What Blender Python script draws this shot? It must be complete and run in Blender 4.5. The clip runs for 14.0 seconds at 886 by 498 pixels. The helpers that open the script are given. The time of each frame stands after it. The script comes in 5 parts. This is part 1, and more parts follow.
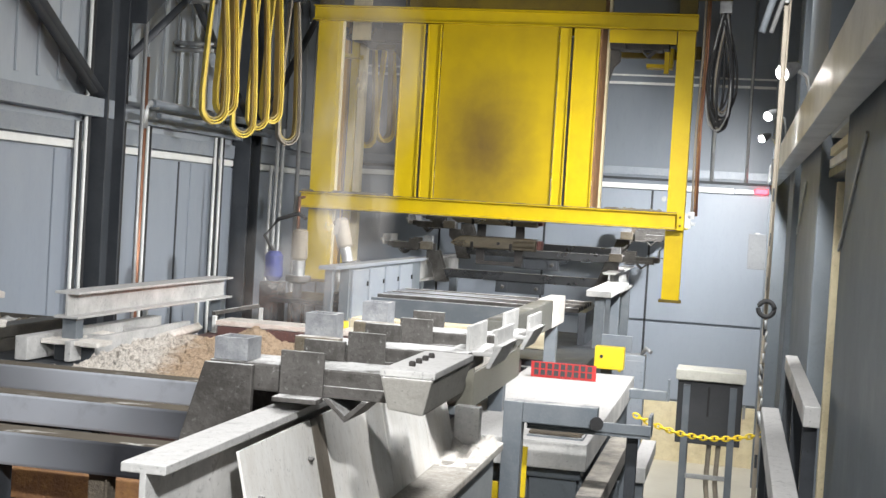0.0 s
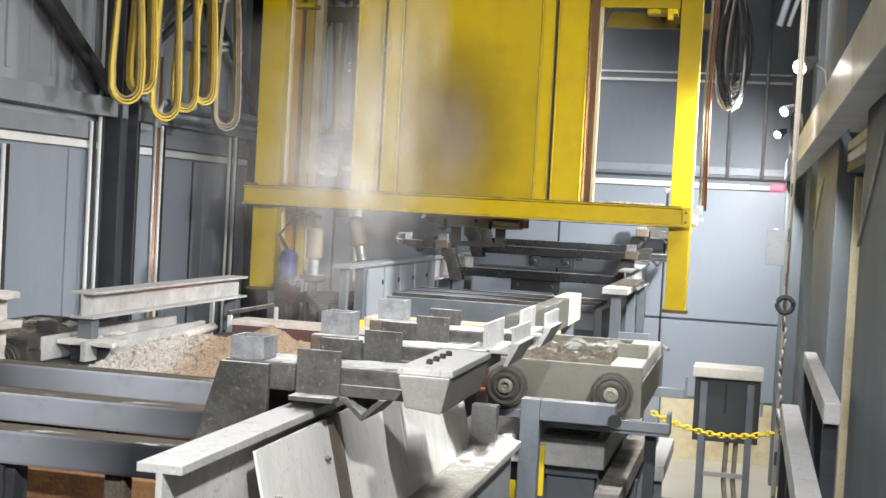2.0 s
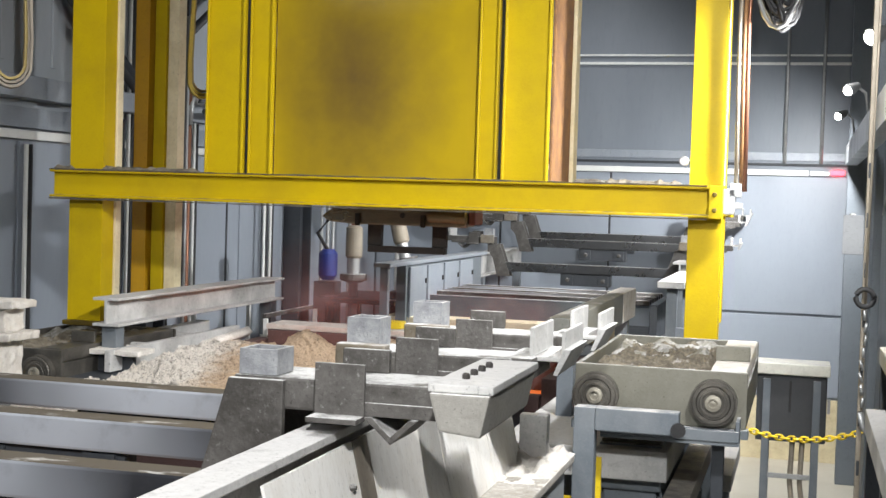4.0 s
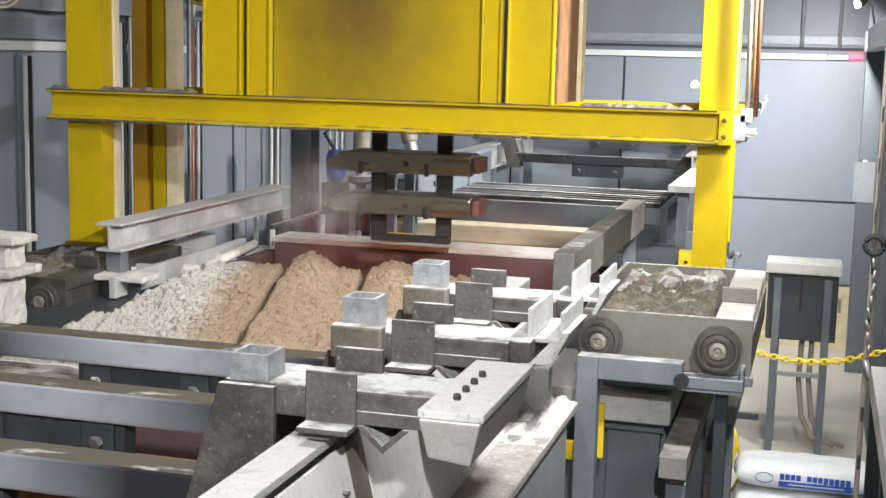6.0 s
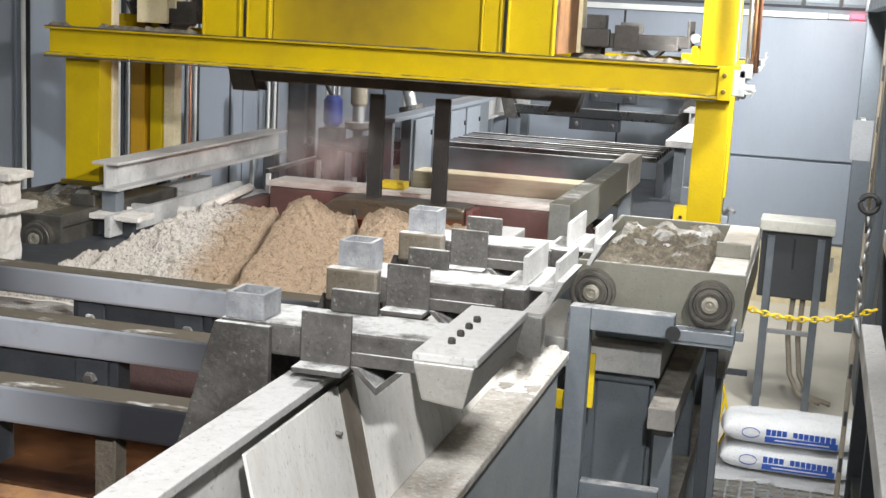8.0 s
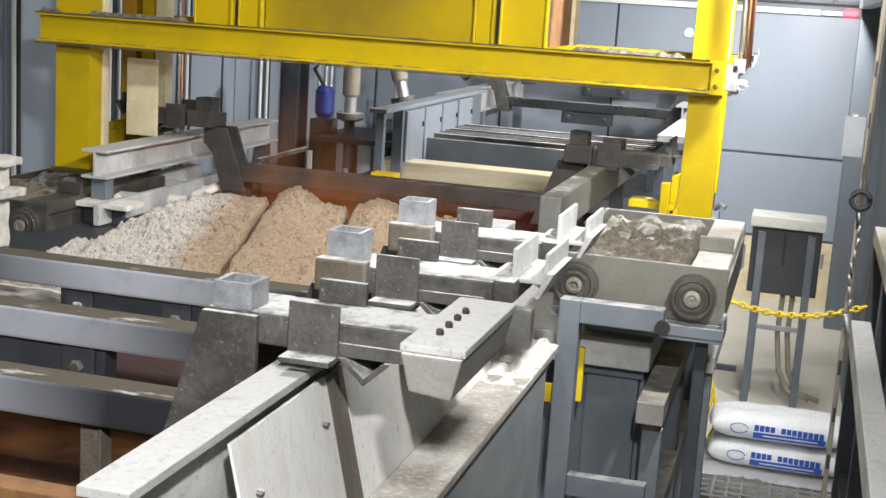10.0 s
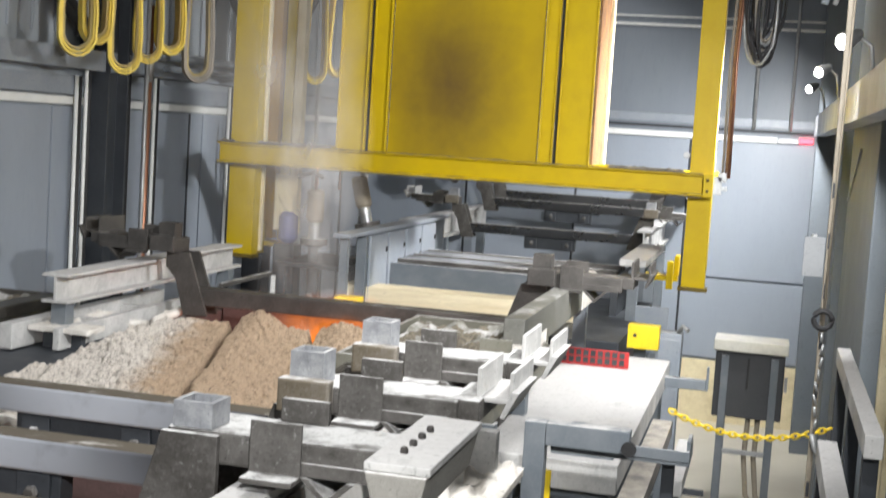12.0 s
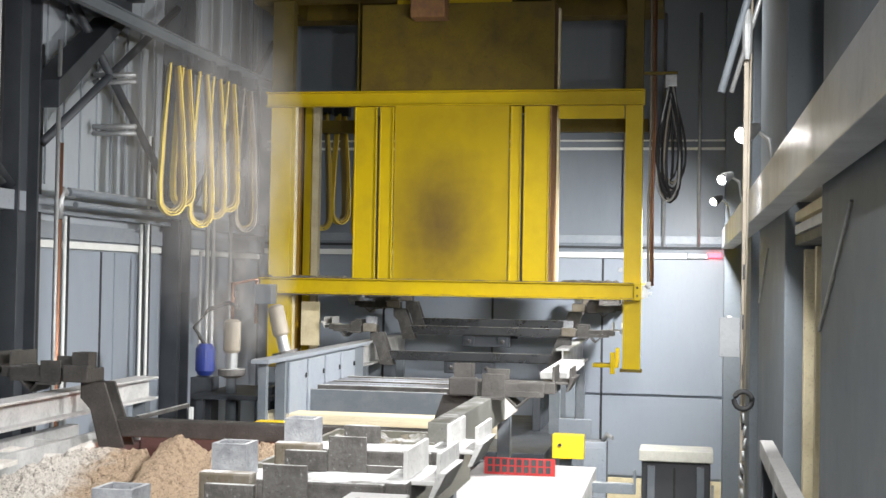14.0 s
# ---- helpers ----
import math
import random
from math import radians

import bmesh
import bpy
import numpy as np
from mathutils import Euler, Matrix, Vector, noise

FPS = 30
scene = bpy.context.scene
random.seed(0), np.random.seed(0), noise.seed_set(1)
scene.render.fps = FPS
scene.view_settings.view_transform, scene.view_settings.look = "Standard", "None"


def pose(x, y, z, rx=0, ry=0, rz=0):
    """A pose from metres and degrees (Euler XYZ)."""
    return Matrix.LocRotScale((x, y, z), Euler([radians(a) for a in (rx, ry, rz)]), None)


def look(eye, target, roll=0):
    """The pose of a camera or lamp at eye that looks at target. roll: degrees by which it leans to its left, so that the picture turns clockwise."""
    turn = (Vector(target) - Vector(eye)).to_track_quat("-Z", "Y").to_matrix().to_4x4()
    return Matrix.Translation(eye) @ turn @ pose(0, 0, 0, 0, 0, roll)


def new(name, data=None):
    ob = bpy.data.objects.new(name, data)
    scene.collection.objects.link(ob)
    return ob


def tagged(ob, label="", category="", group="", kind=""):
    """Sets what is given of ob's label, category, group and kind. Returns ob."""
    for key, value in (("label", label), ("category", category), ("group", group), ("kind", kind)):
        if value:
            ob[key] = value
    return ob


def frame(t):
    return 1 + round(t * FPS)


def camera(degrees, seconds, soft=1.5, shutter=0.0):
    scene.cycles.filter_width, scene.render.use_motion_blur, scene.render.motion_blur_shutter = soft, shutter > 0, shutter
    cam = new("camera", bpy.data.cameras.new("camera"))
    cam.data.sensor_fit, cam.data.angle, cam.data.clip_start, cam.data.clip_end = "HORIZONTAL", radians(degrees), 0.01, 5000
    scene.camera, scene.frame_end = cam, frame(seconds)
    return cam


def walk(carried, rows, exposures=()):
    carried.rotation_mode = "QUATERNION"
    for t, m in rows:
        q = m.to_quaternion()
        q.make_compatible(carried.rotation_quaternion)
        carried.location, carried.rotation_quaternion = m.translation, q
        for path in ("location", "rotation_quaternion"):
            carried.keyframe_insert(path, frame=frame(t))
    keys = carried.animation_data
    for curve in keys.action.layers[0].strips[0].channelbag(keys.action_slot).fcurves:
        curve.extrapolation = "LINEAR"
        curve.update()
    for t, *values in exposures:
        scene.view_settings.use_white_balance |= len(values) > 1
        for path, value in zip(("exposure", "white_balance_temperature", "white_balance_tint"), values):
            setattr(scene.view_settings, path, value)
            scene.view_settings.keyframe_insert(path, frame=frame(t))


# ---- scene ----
cam = camera(37.4, 14.0, shutter=0.3)
PATH = [
    (0, (0.044, -0.420, 2.981), (-0.393, 1.531, 2.919), 3.46),
    (0.5, (0.058, -0.446, 2.984), (-0.368, 1.507, 2.926), 3.05),
    (1, (0.042, -0.393, 2.982), (-0.391, 1.558, 2.921), 3.15),
    (1.5, (0.035, -0.394, 2.978), (-0.406, 1.555, 2.912), 3.12),
    (2, (0.030, -0.389, 2.974), (-0.428, 1.557, 2.909), 3.09),
    (2.5, (-0.036, -0.024, 2.939), (-0.529, 1.913, 2.880), 2.95),
    (2.7, (-0.060, 0.090, 2.915), (-0.559, 2.026, 2.862), 2.90),
    (4.8, (-0.043, 0.123, 3.097), (-0.582, 2.043, 2.944), 0.86),
    (5, (-0.037, 0.166, 3.201), (-0.569, 2.083, 3.001), 0.42),
    (5.5, (-0.047, 0.214, 3.340), (-0.590, 2.120, 3.075), 0.43),
    (6, (-0.040, 0.238, 3.318), (-0.583, 2.140, 3.025), 1.34),
    (6.5, (-0.044, 0.234, 3.315), (-0.582, 2.132, 2.988), 1.99),
    (7, (-0.044, 0.228, 3.311), (-0.576, 2.125, 2.964), 2.45),
    (7.5, (-0.046, 0.224, 3.309), (-0.576, 2.119, 2.950), 2.71),
    (8, (-0.046, 0.221, 3.306), (-0.573, 2.115, 2.939), 2.96),
    (8.5, (-0.047, 0.225, 3.300), (-0.569, 2.120, 2.929), 3.22),
    (11, (-0.046, 0.243, 3.297), (-0.549, 2.141, 2.918), 4.00),
    (11.5, (-0.047, 0.240, 3.293), (-0.539, 2.149, 2.958), 4.08),
    (12, (-0.049, 0.251, 3.268), (-0.527, 2.185, 3.088), 3.64),
    (12.5, (-0.043, 0.253, 3.184), (-0.496, 2.201, 3.199), 2.84),
    (13, (-0.042, 0.243, 3.081), (-0.451, 2.197, 3.195), 1.63),
    (13.5, (-0.037, 0.246, 3.074), (-0.413, 2.208, 3.159), 0.81),
    (14, (-0.041, 0.244, 3.081), (-0.406, 2.210, 3.127), 0.98),
]
walk(cam, [(t, look(eye, target, roll)) for t, eye, target, roll in PATH],
     exposures=[(0, 0.0), (2.7, 0.0), (5, -0.02), (9, -0.02), (11, -0.12), (12, -0.08), (13, 0.18), (14, 0.14)])

# ---- light ----
world = bpy.data.worlds.new("hall_air")
scene.world = world
world.use_nodes = True
world.node_tree.nodes["Background"].inputs[0].default_value = (0.55, 0.62, 0.75, 1)
world.node_tree.nodes["Background"].inputs[1].default_value = 0.004
scene.view_settings.exposure = 0.0


def lamp(kind, eye, target, power, size, colour=(0.985, 0.985, 0.985), spread=180, size_y=0):
    data = bpy.data.lights.new("lamp_light", kind)
    data.energy, data.color = power, colour
    if kind == "AREA":
        data.shape, data.size, data.spread = ("RECTANGLE" if size_y else "DISK"), size, radians(spread)
        if size_y:
            data.size_y = size_y
    ob = new("lamp_light", data)
    ob.matrix_world = look(eye, target)
    return ob


# added high-bay lamps, unseen above the view, and the wall floodlights
ADDED_BAYS = [(-2.2, -0.8, 5.1), (-1.6, 3.4, 5.3), (-2.3, 9.4, 6.0), (-2.4, 14.4, 6.2), (-0.2, 10.5, 5.8), (-3.9, 5.2, 5.9)]
for p_, w_ in zip(ADDED_BAYS, (58, 42, 22, 20, 38, 20)):
    lamp("AREA", (p_[0], p_[1], p_[2] - 0.14), (p_[0], p_[1] + 0.01, 0), w_, 0.4, spread=140)
# last two floods are added out of view and have no fixture
FLOODS = [(0.25, 6.75, 3.82), (0.25, 10.4, 3.89), (0.25, 13.3, 3.9), (0.25, 4.1, 4.3), (0.25, 0.3, 4.4)]
AIMS = [(-2.2, 2.5), (-3.3, 1.3), (-1.4, 1.9), (-2.7, 2.3), (-2.2, 2.6)]
for p_, w_, a_ in zip(FLOODS, (74, 105, 74, 80, 98), AIMS):
    lamp("AREA", (p_[0] - 0.08, p_[1], p_[2] - 0.06), (p_[0] + a_[0], p_[1] + a_[1], p_[2] - 1.75), w_, 0.16, spread=122)


# ---- materials ----
def nodes_of(name):
    m = bpy.data.materials.new(name)
    m.use_nodes = True
    return m, m.node_tree.nodes, m.node_tree.links, m.node_tree.nodes["Principled BSDF"]


def tex(ns, ls, scale, detail=5.0, rough=0.6, stretch=(1, 1, 1), distort=0.0):
    """Noise in object space; returns its value socket."""
    mp = ns.new("ShaderNodeMapping")
    mp.inputs["Scale"].default_value = stretch
    no = ns.new("ShaderNodeTexNoise")
    no.inputs["Scale"].default_value, no.inputs["Detail"].default_value = scale, detail
    no.inputs["Roughness"].default_value, no.inputs["Distortion"].default_value = rough, distort
    tc = ns.new("ShaderNodeTexCoord")
    ls.new(tc.outputs["Object"], mp.inputs["Vector"])
    ls.new(mp.outputs["Vector"], no.inputs["Vector"])
    return no.outputs["Fac"]


def ramp(ns, ls, socket, lo, hi):
    r = ns.new("ShaderNodeMapRange")
    r.inputs["From Min"].default_value, r.inputs["From Max"].default_value = lo, hi
    ls.new(socket, r.inputs["Value"])
    return r.outputs["Result"]


def times(ns, ls, a, b):
    m = ns.new("ShaderNodeMath")
    m.operation = "MULTIPLY"
    for k, v in enumerate((a, b)):
        if isinstance(v, (int, float)):
            m.inputs[k].default_value = v
        else:
            ls.new(v, m.inputs[k])
    return m.outputs[0]


def mix(ns, ls, fac, a, b):
    m = ns.new("ShaderNodeMix")
    m.data_type = "RGBA"
    ls.new(fac, m.inputs["Factor"])
    for slot, v in ((6, a), (7, b)):
        if isinstance(v, tuple):
            m.inputs[slot].default_value = (*v, 1)
        else:
            ls.new(v, m.inputs[slot])
    return m.outputs[2]


def surface(name, colour, worn, rough=0.5, metal=0.0, scale=6.0, fine=60.0, amount=0.6, bump=0.15,
            dust=0.0, dust_colour=(0.57, 0.56, 0.55), stretch=(1, 1, 1), side_dust=0.0, spec=0.5):
    """Two colours broken up at two scales, fine relief, and powder settled on what faces up."""
    m, ns, ls, p = nodes_of(name)
    big = tex(ns, ls, scale, 6, 0.65, stretch)
    small = tex(ns, ls, fine, 4, 0.6, stretch)
    col = mix(ns, ls, times(ns, ls, ramp(ns, ls, big, 0.42, 0.72), amount), colour, worn)
    col = mix(ns, ls, times(ns, ls, ramp(ns, ls, small, 0.52, 0.75), amount * 0.5), col, worn)
    rgh = ramp(ns, ls, big, 0.2, 0.8)
    r2 = ns.new("ShaderNodeMapRange")
    r2.inputs["To Min"].default_value, r2.inputs["To Max"].default_value = max(rough - 0.12, 0.05), min(rough + 0.18, 1)
    ls.new(rgh, r2.inputs["Value"])
    rough_socket = r2.outputs["Result"]
    metal_socket = None
    if dust > 0 or side_dust > 0:
        ge = ns.new("ShaderNodeNewGeometry")
        sx = ns.new("ShaderNodeSeparateXYZ")
        ls.new(ge.outputs["Normal"], sx.inputs[0])
        up = ramp(ns, ls, sx.outputs["Z"], 0.35, 0.9)
        patch = ramp(ns, ls, tex(ns, ls, 9.0, 7, 0.7), 0.62 - 0.4 * dust, 0.75 - 0.3 * dust)
        fac = times(ns, ls, up, patch)
        if side_dust > 0:
            side = times(ns, ls, ramp(ns, ls, tex(ns, ls, 45.0, 8, 0.8), 0.68 - 0.3 * side_dust, 0.8 - 0.25 * side_dust), 0.8)
            mx = ns.new("ShaderNodeMath")
            mx.operation = "MAXIMUM"
            ls.new(fac, mx.inputs[0])
            ls.new(side, mx.inputs[1])
            fac = mx.outputs[0]
        dcol = mix(ns, ls, small, dust_colour, tuple(c * 0.72 for c in dust_colour))
        col = mix(ns, ls, fac, col, dcol)
        r3 = ns.new("ShaderNodeMix")
        ls.new(fac, r3.inputs["Factor"])
        ls.new(rough_socket, r3.inputs[2])
        r3.inputs[3].default_value = 0.9
        rough_socket = r3.outputs[0]
        if metal:
            m3 = ns.new("ShaderNodeMix")
            ls.new(fac, m3.inputs["Factor"])
            m3.inputs[2].default_value, m3.inputs[3].default_value = metal, 0.0
            metal_socket = m3.outputs[0]
    # grime: dark flecks and thin streaks
    if amount >= 0.45:
        fleck = ramp(ns, ls, tex(ns, ls, fine * 1.4, 6, 0.75, stretch), 0.58, 0.68)
        blot = ramp(ns, ls, tex(ns, ls, scale * 2.6, 8, 0.8, stretch, 0.8), 0.56, 0.68)
        mxg = ns.new("ShaderNodeMath")
        mxg.operation = "MAXIMUM"
        ls.new(times(ns, ls, fleck, 0.75), mxg.inputs[0])
        ls.new(times(ns, ls, blot, 0.5 * amount), mxg.inputs[1])
        col = mix(ns, ls, mxg.outputs[0], col, tuple(c * 0.3 for c in colour))
    ls.new(col, p.inputs["Base Color"])
    ls.new(rough_socket, p.inputs["Roughness"])
    if metal_socket:
        ls.new(metal_socket, p.inputs["Metallic"])
    else:
        p.inputs["Metallic"].default_value = metal
    p.inputs["Specular IOR Level"].default_value = spec
    b = ns.new("ShaderNodeBump")
    b.inputs["Strength"].default_value, b.inputs["Distance"].default_value = bump, 0.01
    ls.new(small, b.inputs["Height"])
    ls.new(b.outputs[0], p.inputs["Normal"])
    return m


def glow(name, colour, strength):
    m, ns, ls, p = nodes_of(name)
    p.inputs["Base Color"].default_value = (*colour, 1)
    p.inputs["Emission Color"].default_value = (*colour, 1)
    p.inputs["Emission Strength"].default_value = strength
    return m


M_ARM = surface("scaled_steel", (0.075, 0.07, 0.064), (0.21, 0.2, 0.19), 0.6, 0.35, 7, 70, 0.7, 0.25, dust=0.75, dust_colour=(0.62, 0.62, 0.61), side_dust=0.3)
M_HOT_ARM = surface("sooty_steel", (0.06, 0.056, 0.052), (0.13, 0.12, 0.11), 0.55, 0.4, 6, 70, 0.7, 0.25, dust=0.15)
M_RAIL = surface("salt_crusted_steel", (0.42, 0.42, 0.41), (0.66, 0.65, 0.63), 0.68, 0.1, 4, 45, 0.9, 0.25, dust=0.9, side_dust=0.35)
M_TANK = surface("grey_tank_paint", (0.22, 0.24, 0.25), (0.36, 0.37, 0.37), 0.5, 0.0, 5, 60, 0.6, 0.2, dust=0.52, side_dust=0.28)
M_SKIRT = surface("splashed_sheet", (0.8, 0.79, 0.76), (0.46, 0.4, 0.32), 0.6, 0.0, 2.2, 30, 0.45, 0.1, stretch=(2.5, 2.5, 0.7), dust=0.5)
M_SKIRT_DARK = surface("dark_brown_sheet", (0.13, 0.11, 0.085), (0.3, 0.27, 0.23), 0.6, 0.0, 3, 30, 0.6, 0.15, stretch=(2.5, 2.5, 0.7))
M_FRAME = surface("grey_frame_paint", (0.125, 0.145, 0.165), (0.24, 0.255, 0.265), 0.5, 0.0, 6, 90, 0.44, 0.12, dust=0.55)
M_CABINET = surface("slate_cabinet_paint", (0.15, 0.175, 0.2), (0.2, 0.22, 0.24), 0.55, 0.0, 3, 60, 0.5, 0.1, dust=0.4)
M_WALL = surface("blue_grey_wall_sheet", (0.29, 0.325, 0.375), (0.22, 0.25, 0.29), 0.38, 0.0, 1.1, 30, 0.44, 0.05, stretch=(1, 1, 0.4))
# end wall's upper sheet is darkened in colour for the dim roof space
M_UPPER = surface("dim_upper_sheet", (0.2, 0.225, 0.26), (0.125, 0.145, 0.175), 0.5, 0.0, 0.8, 20, 0.44, 0.05, stretch=(1, 1, 0.3))
M_RIBBED = surface("pale_ribbed_sheet", (0.36, 0.39, 0.42), (0.24, 0.27, 0.3), 0.5, 0.0, 0.8, 20, 0.44, 0.05, stretch=(1, 1, 0.3))
M_COLUMN = surface("dark_column_paint", (0.035, 0.04, 0.048), (0.07, 0.077, 0.085), 0.5, 0.0, 4, 60, 0.5, 0.1)
M_GIRT = surface("grey_girt_paint", (0.25, 0.28, 0.32), (0.36, 0.38, 0.4), 0.42, 0.1, 3, 50, 0.6, 0.08, dust=0.3)
M_SILVER = surface("bright_runway_steel", (0.5, 0.51, 0.53), (0.34, 0.35, 0.37), 0.33, 0.5, 2, 60, 0.7, 0.1)
M_STRIP = surface("pale_bead_strip", (0.78, 0.79, 0.77), (0.55, 0.55, 0.52), 0.5, 0.0, 5, 60, 0.4, 0.05)
M_SEAM = surface("dark_seam", (0.03, 0.034, 0.04), (0.06, 0.065, 0.07), 0.6)
M_FLOOR = surface("worn_concrete", (0.66, 0.62, 0.52), (0.52, 0.48, 0.4), 0.7, 0.0, 1.4, 40, 0.44, 0.1)
M_YELLOW = surface("yellow_paint", (0.51, 0.365, 0.004), (0.34, 0.235, 0.01), 0.42, 0.0, 3.5, 80, 0.44, 0.12, dust=0.4, dust_colour=(0.2, 0.17, 0.13), spec=0.2)
# two darker yellows put roof shade as well as soiling into the colour
M_YELLOW_DARK = surface("soiled_shaded_yellow", (0.15, 0.106, 0.012), (0.075, 0.05, 0.018), 0.5, 0.0, 3, 60, 0.8, 0.15, dust=0.4, dust_colour=(0.2, 0.17, 0.13), spec=0.2)
M_SOIL_SHADE = surface("sooted_shaded_yellow", (0.12, 0.09, 0.02), (0.06, 0.045, 0.02), 0.6, 0.0, 3, 60, 0.8, 0.15, spec=0.2)
M_YELLOW_ORANGE = surface("orange_yellow_paint", (0.55, 0.3, 0.01), (0.4, 0.2, 0.02), 0.45, 0.0, 3, 60, 0.6, 0.1)
M_FILL2 = surface("dark_grime", (0.09, 0.075, 0.06), (0.2, 0.17, 0.12), 0.95, 0.0, 9, 90, 0.8, 0.5)
M_RUST = surface("rusted_plate", (0.2, 0.1, 0.05), (0.38, 0.2, 0.07), 0.8, 0.0, 8, 60, 0.9, 0.3)
M_CREAM = surface("cream_edge", (0.75, 0.66, 0.44), (0.5, 0.4, 0.22), 0.6, 0.0, 6, 60, 0.6, 0.1)
M_CRUST = surface("pale_salt_crust", (0.7, 0.67, 0.62), (0.5, 0.45, 0.4), 0.95, 0.0, 12, 120, 0.9, 0.6)
M_COPPER = surface("copper_pipe", (0.34, 0.16, 0.1), (0.2, 0.12, 0.08), 0.4, 0.8, 5, 60, 0.6, 0.1)
M_PIPE = surface("galvanised_pipe", (0.42, 0.43, 0.43), (0.25, 0.25, 0.25), 0.45, 0.6, 8, 60, 0.6, 0.1)
M_BLACK = surface("black_rubber", (0.02, 0.02, 0.021), (0.04, 0.04, 0.042), 0.6)
M_DARKBOX = surface("charcoal_enclosure", (0.045, 0.048, 0.052), (0.07, 0.07, 0.075), 0.6, dust=0.85, dust_colour=(0.68, 0.66, 0.6))
M_BAG = surface("white_woven_sack", (0.8, 0.81, 0.82), (0.66, 0.67, 0.68), 0.55, 0.0, 5, 50, 0.5, 0.2)
M_BLUE = surface("blue_print", (0.025, 0.09, 0.42), (0.04, 0.12, 0.5), 0.5)
M_INK = surface("dark_print", (0.03, 0.03, 0.035), (0.05, 0.05, 0.05), 0.6)
M_CHAIN = surface("yellow_plastic_chain", (0.85, 0.62, 0.02), (0.7, 0.5, 0.02), 0.4)
M_WOOD = surface("raw_timber", (0.76, 0.67, 0.47), (0.56, 0.45, 0.28), 0.7, 0.0, 3, 40, 0.8, 0.15, stretch=(0.4, 6, 6))
M_WHEEL = surface("greased_wheel_steel", (0.1, 0.095, 0.085), (0.22, 0.2, 0.17), 0.45, 0.6, 9, 80, 0.6, 0.15)
M_DISC = surface("heat_tinted_steel", (0.32, 0.275, 0.2), (0.16, 0.14, 0.12), 0.3, 0.8, 2.5, 50, 0.8, 0.1, stretch=(1, 1, 3))
M_ROD = surface("black_rod", (0.045, 0.042, 0.04), (0.09, 0.08, 0.075), 0.55, 0.4)
M_STRAP = surface("yellow_cable_jacket", (0.78, 0.58, 0.05), (0.5, 0.36, 0.1), 0.5, 0.0, 5, 60, 0.6, 0.1)
M_BELT_OLD = surface("soiled_yellow_cable", (0.42, 0.32, 0.1), (0.26, 0.2, 0.1), 0.6, 0.0, 5, 60, 0.6, 0.1)
M_STRAP_GREY = surface("grey_cable_jacket", (0.3, 0.26, 0.2), (0.16, 0.14, 0.12), 0.6, 0.0, 5, 60, 0.6, 0.1)
M_WHITE = surface("white_paint", (0.75, 0.76, 0.76), (0.6, 0.6, 0.6), 0.45)
M_PAPER = surface("pale_notice_sheet", (0.27, 0.28, 0.29), (0.2, 0.21, 0.22), 0.6)
M_RED = surface("red_sign_paint", (0.42, 0.02, 0.018), (0.3, 0.02, 0.02), 0.5)
M_BLUE_PAINT = surface("blue_motor_paint", (0.015, 0.035, 0.22), (0.03, 0.05, 0.16), 0.4)
M_CEIL = surface("dark_roof_sheet", (0.06, 0.065, 0.075), (0.1, 0.105, 0.115), 0.6)
M_LAMP = glow("lamp_glass", (1, 0.97, 0.92), 60)
M_LED = glow("red_led", (1, 0.05, 0.08), 6)
M_GREEN = glow("green_led", (0.05, 1, 0.4), 3)
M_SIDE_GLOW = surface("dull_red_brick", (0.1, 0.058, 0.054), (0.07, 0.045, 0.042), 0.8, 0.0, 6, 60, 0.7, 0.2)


def sooted_panel():
    """Yellow hood sheet with a burnt patch and scratches."""
    m, ns, ls, p = nodes_of("sooted_yellow_sheet")
    tc = ns.new("ShaderNodeTexCoord")
    mp = ns.new("ShaderNodeMapping")
    mp.inputs["Location"].default_value = (0.1, 0, 0.14)
    mp.inputs["Scale"].default_value = (1.2, 0.0, 0.8)
    gr = ns.new("ShaderNodeVectorMath")
    gr.operation = "LENGTH"
    ls.new(tc.outputs["Object"], mp.inputs["Vector"])
    ls.new(mp.outputs["Vector"], gr.inputs[0])
    n = tex(ns, ls, 3.0, 6, 0.6)
    ad = ns.new("ShaderNodeMath")
    ad.operation = "MULTIPLY_ADD"
    ls.new(n, ad.inputs[0])
    ad.inputs[1].default_value = 0.5
    ls.new(gr.outputs["Value"], ad.inputs[2])
    spot = ramp(ns, ls, ad.outputs[0], 1.0, 0.3)
    base = mix(ns, ls, times(ns, ls, ramp(ns, ls, tex(ns, ls, 2.5, 6), 0.45, 0.75), 0.5), (0.4, 0.28, 0.004), (0.26, 0.175, 0.008))
    col = mix(ns, ls, times(ns, ls, spot, 0.92), base, (0.09, 0.055, 0.018))
    ls.new(col, p.inputs["Base Color"])
    p.inputs["Roughness"].default_value = 0.5
    p.inputs["Specular IOR Level"].default_value = 0.2
    b = ns.new("ShaderNodeBump")
    b.inputs["Strength"].default_value, b.inputs["Distance"].default_value = 0.1, 0.02
    ls.new(tex(ns, ls, 5.0, 3), b.inputs["Height"])
    ls.new(b.outputs[0], p.inputs["Normal"])
    return m


M_PANEL = sooted_panel()


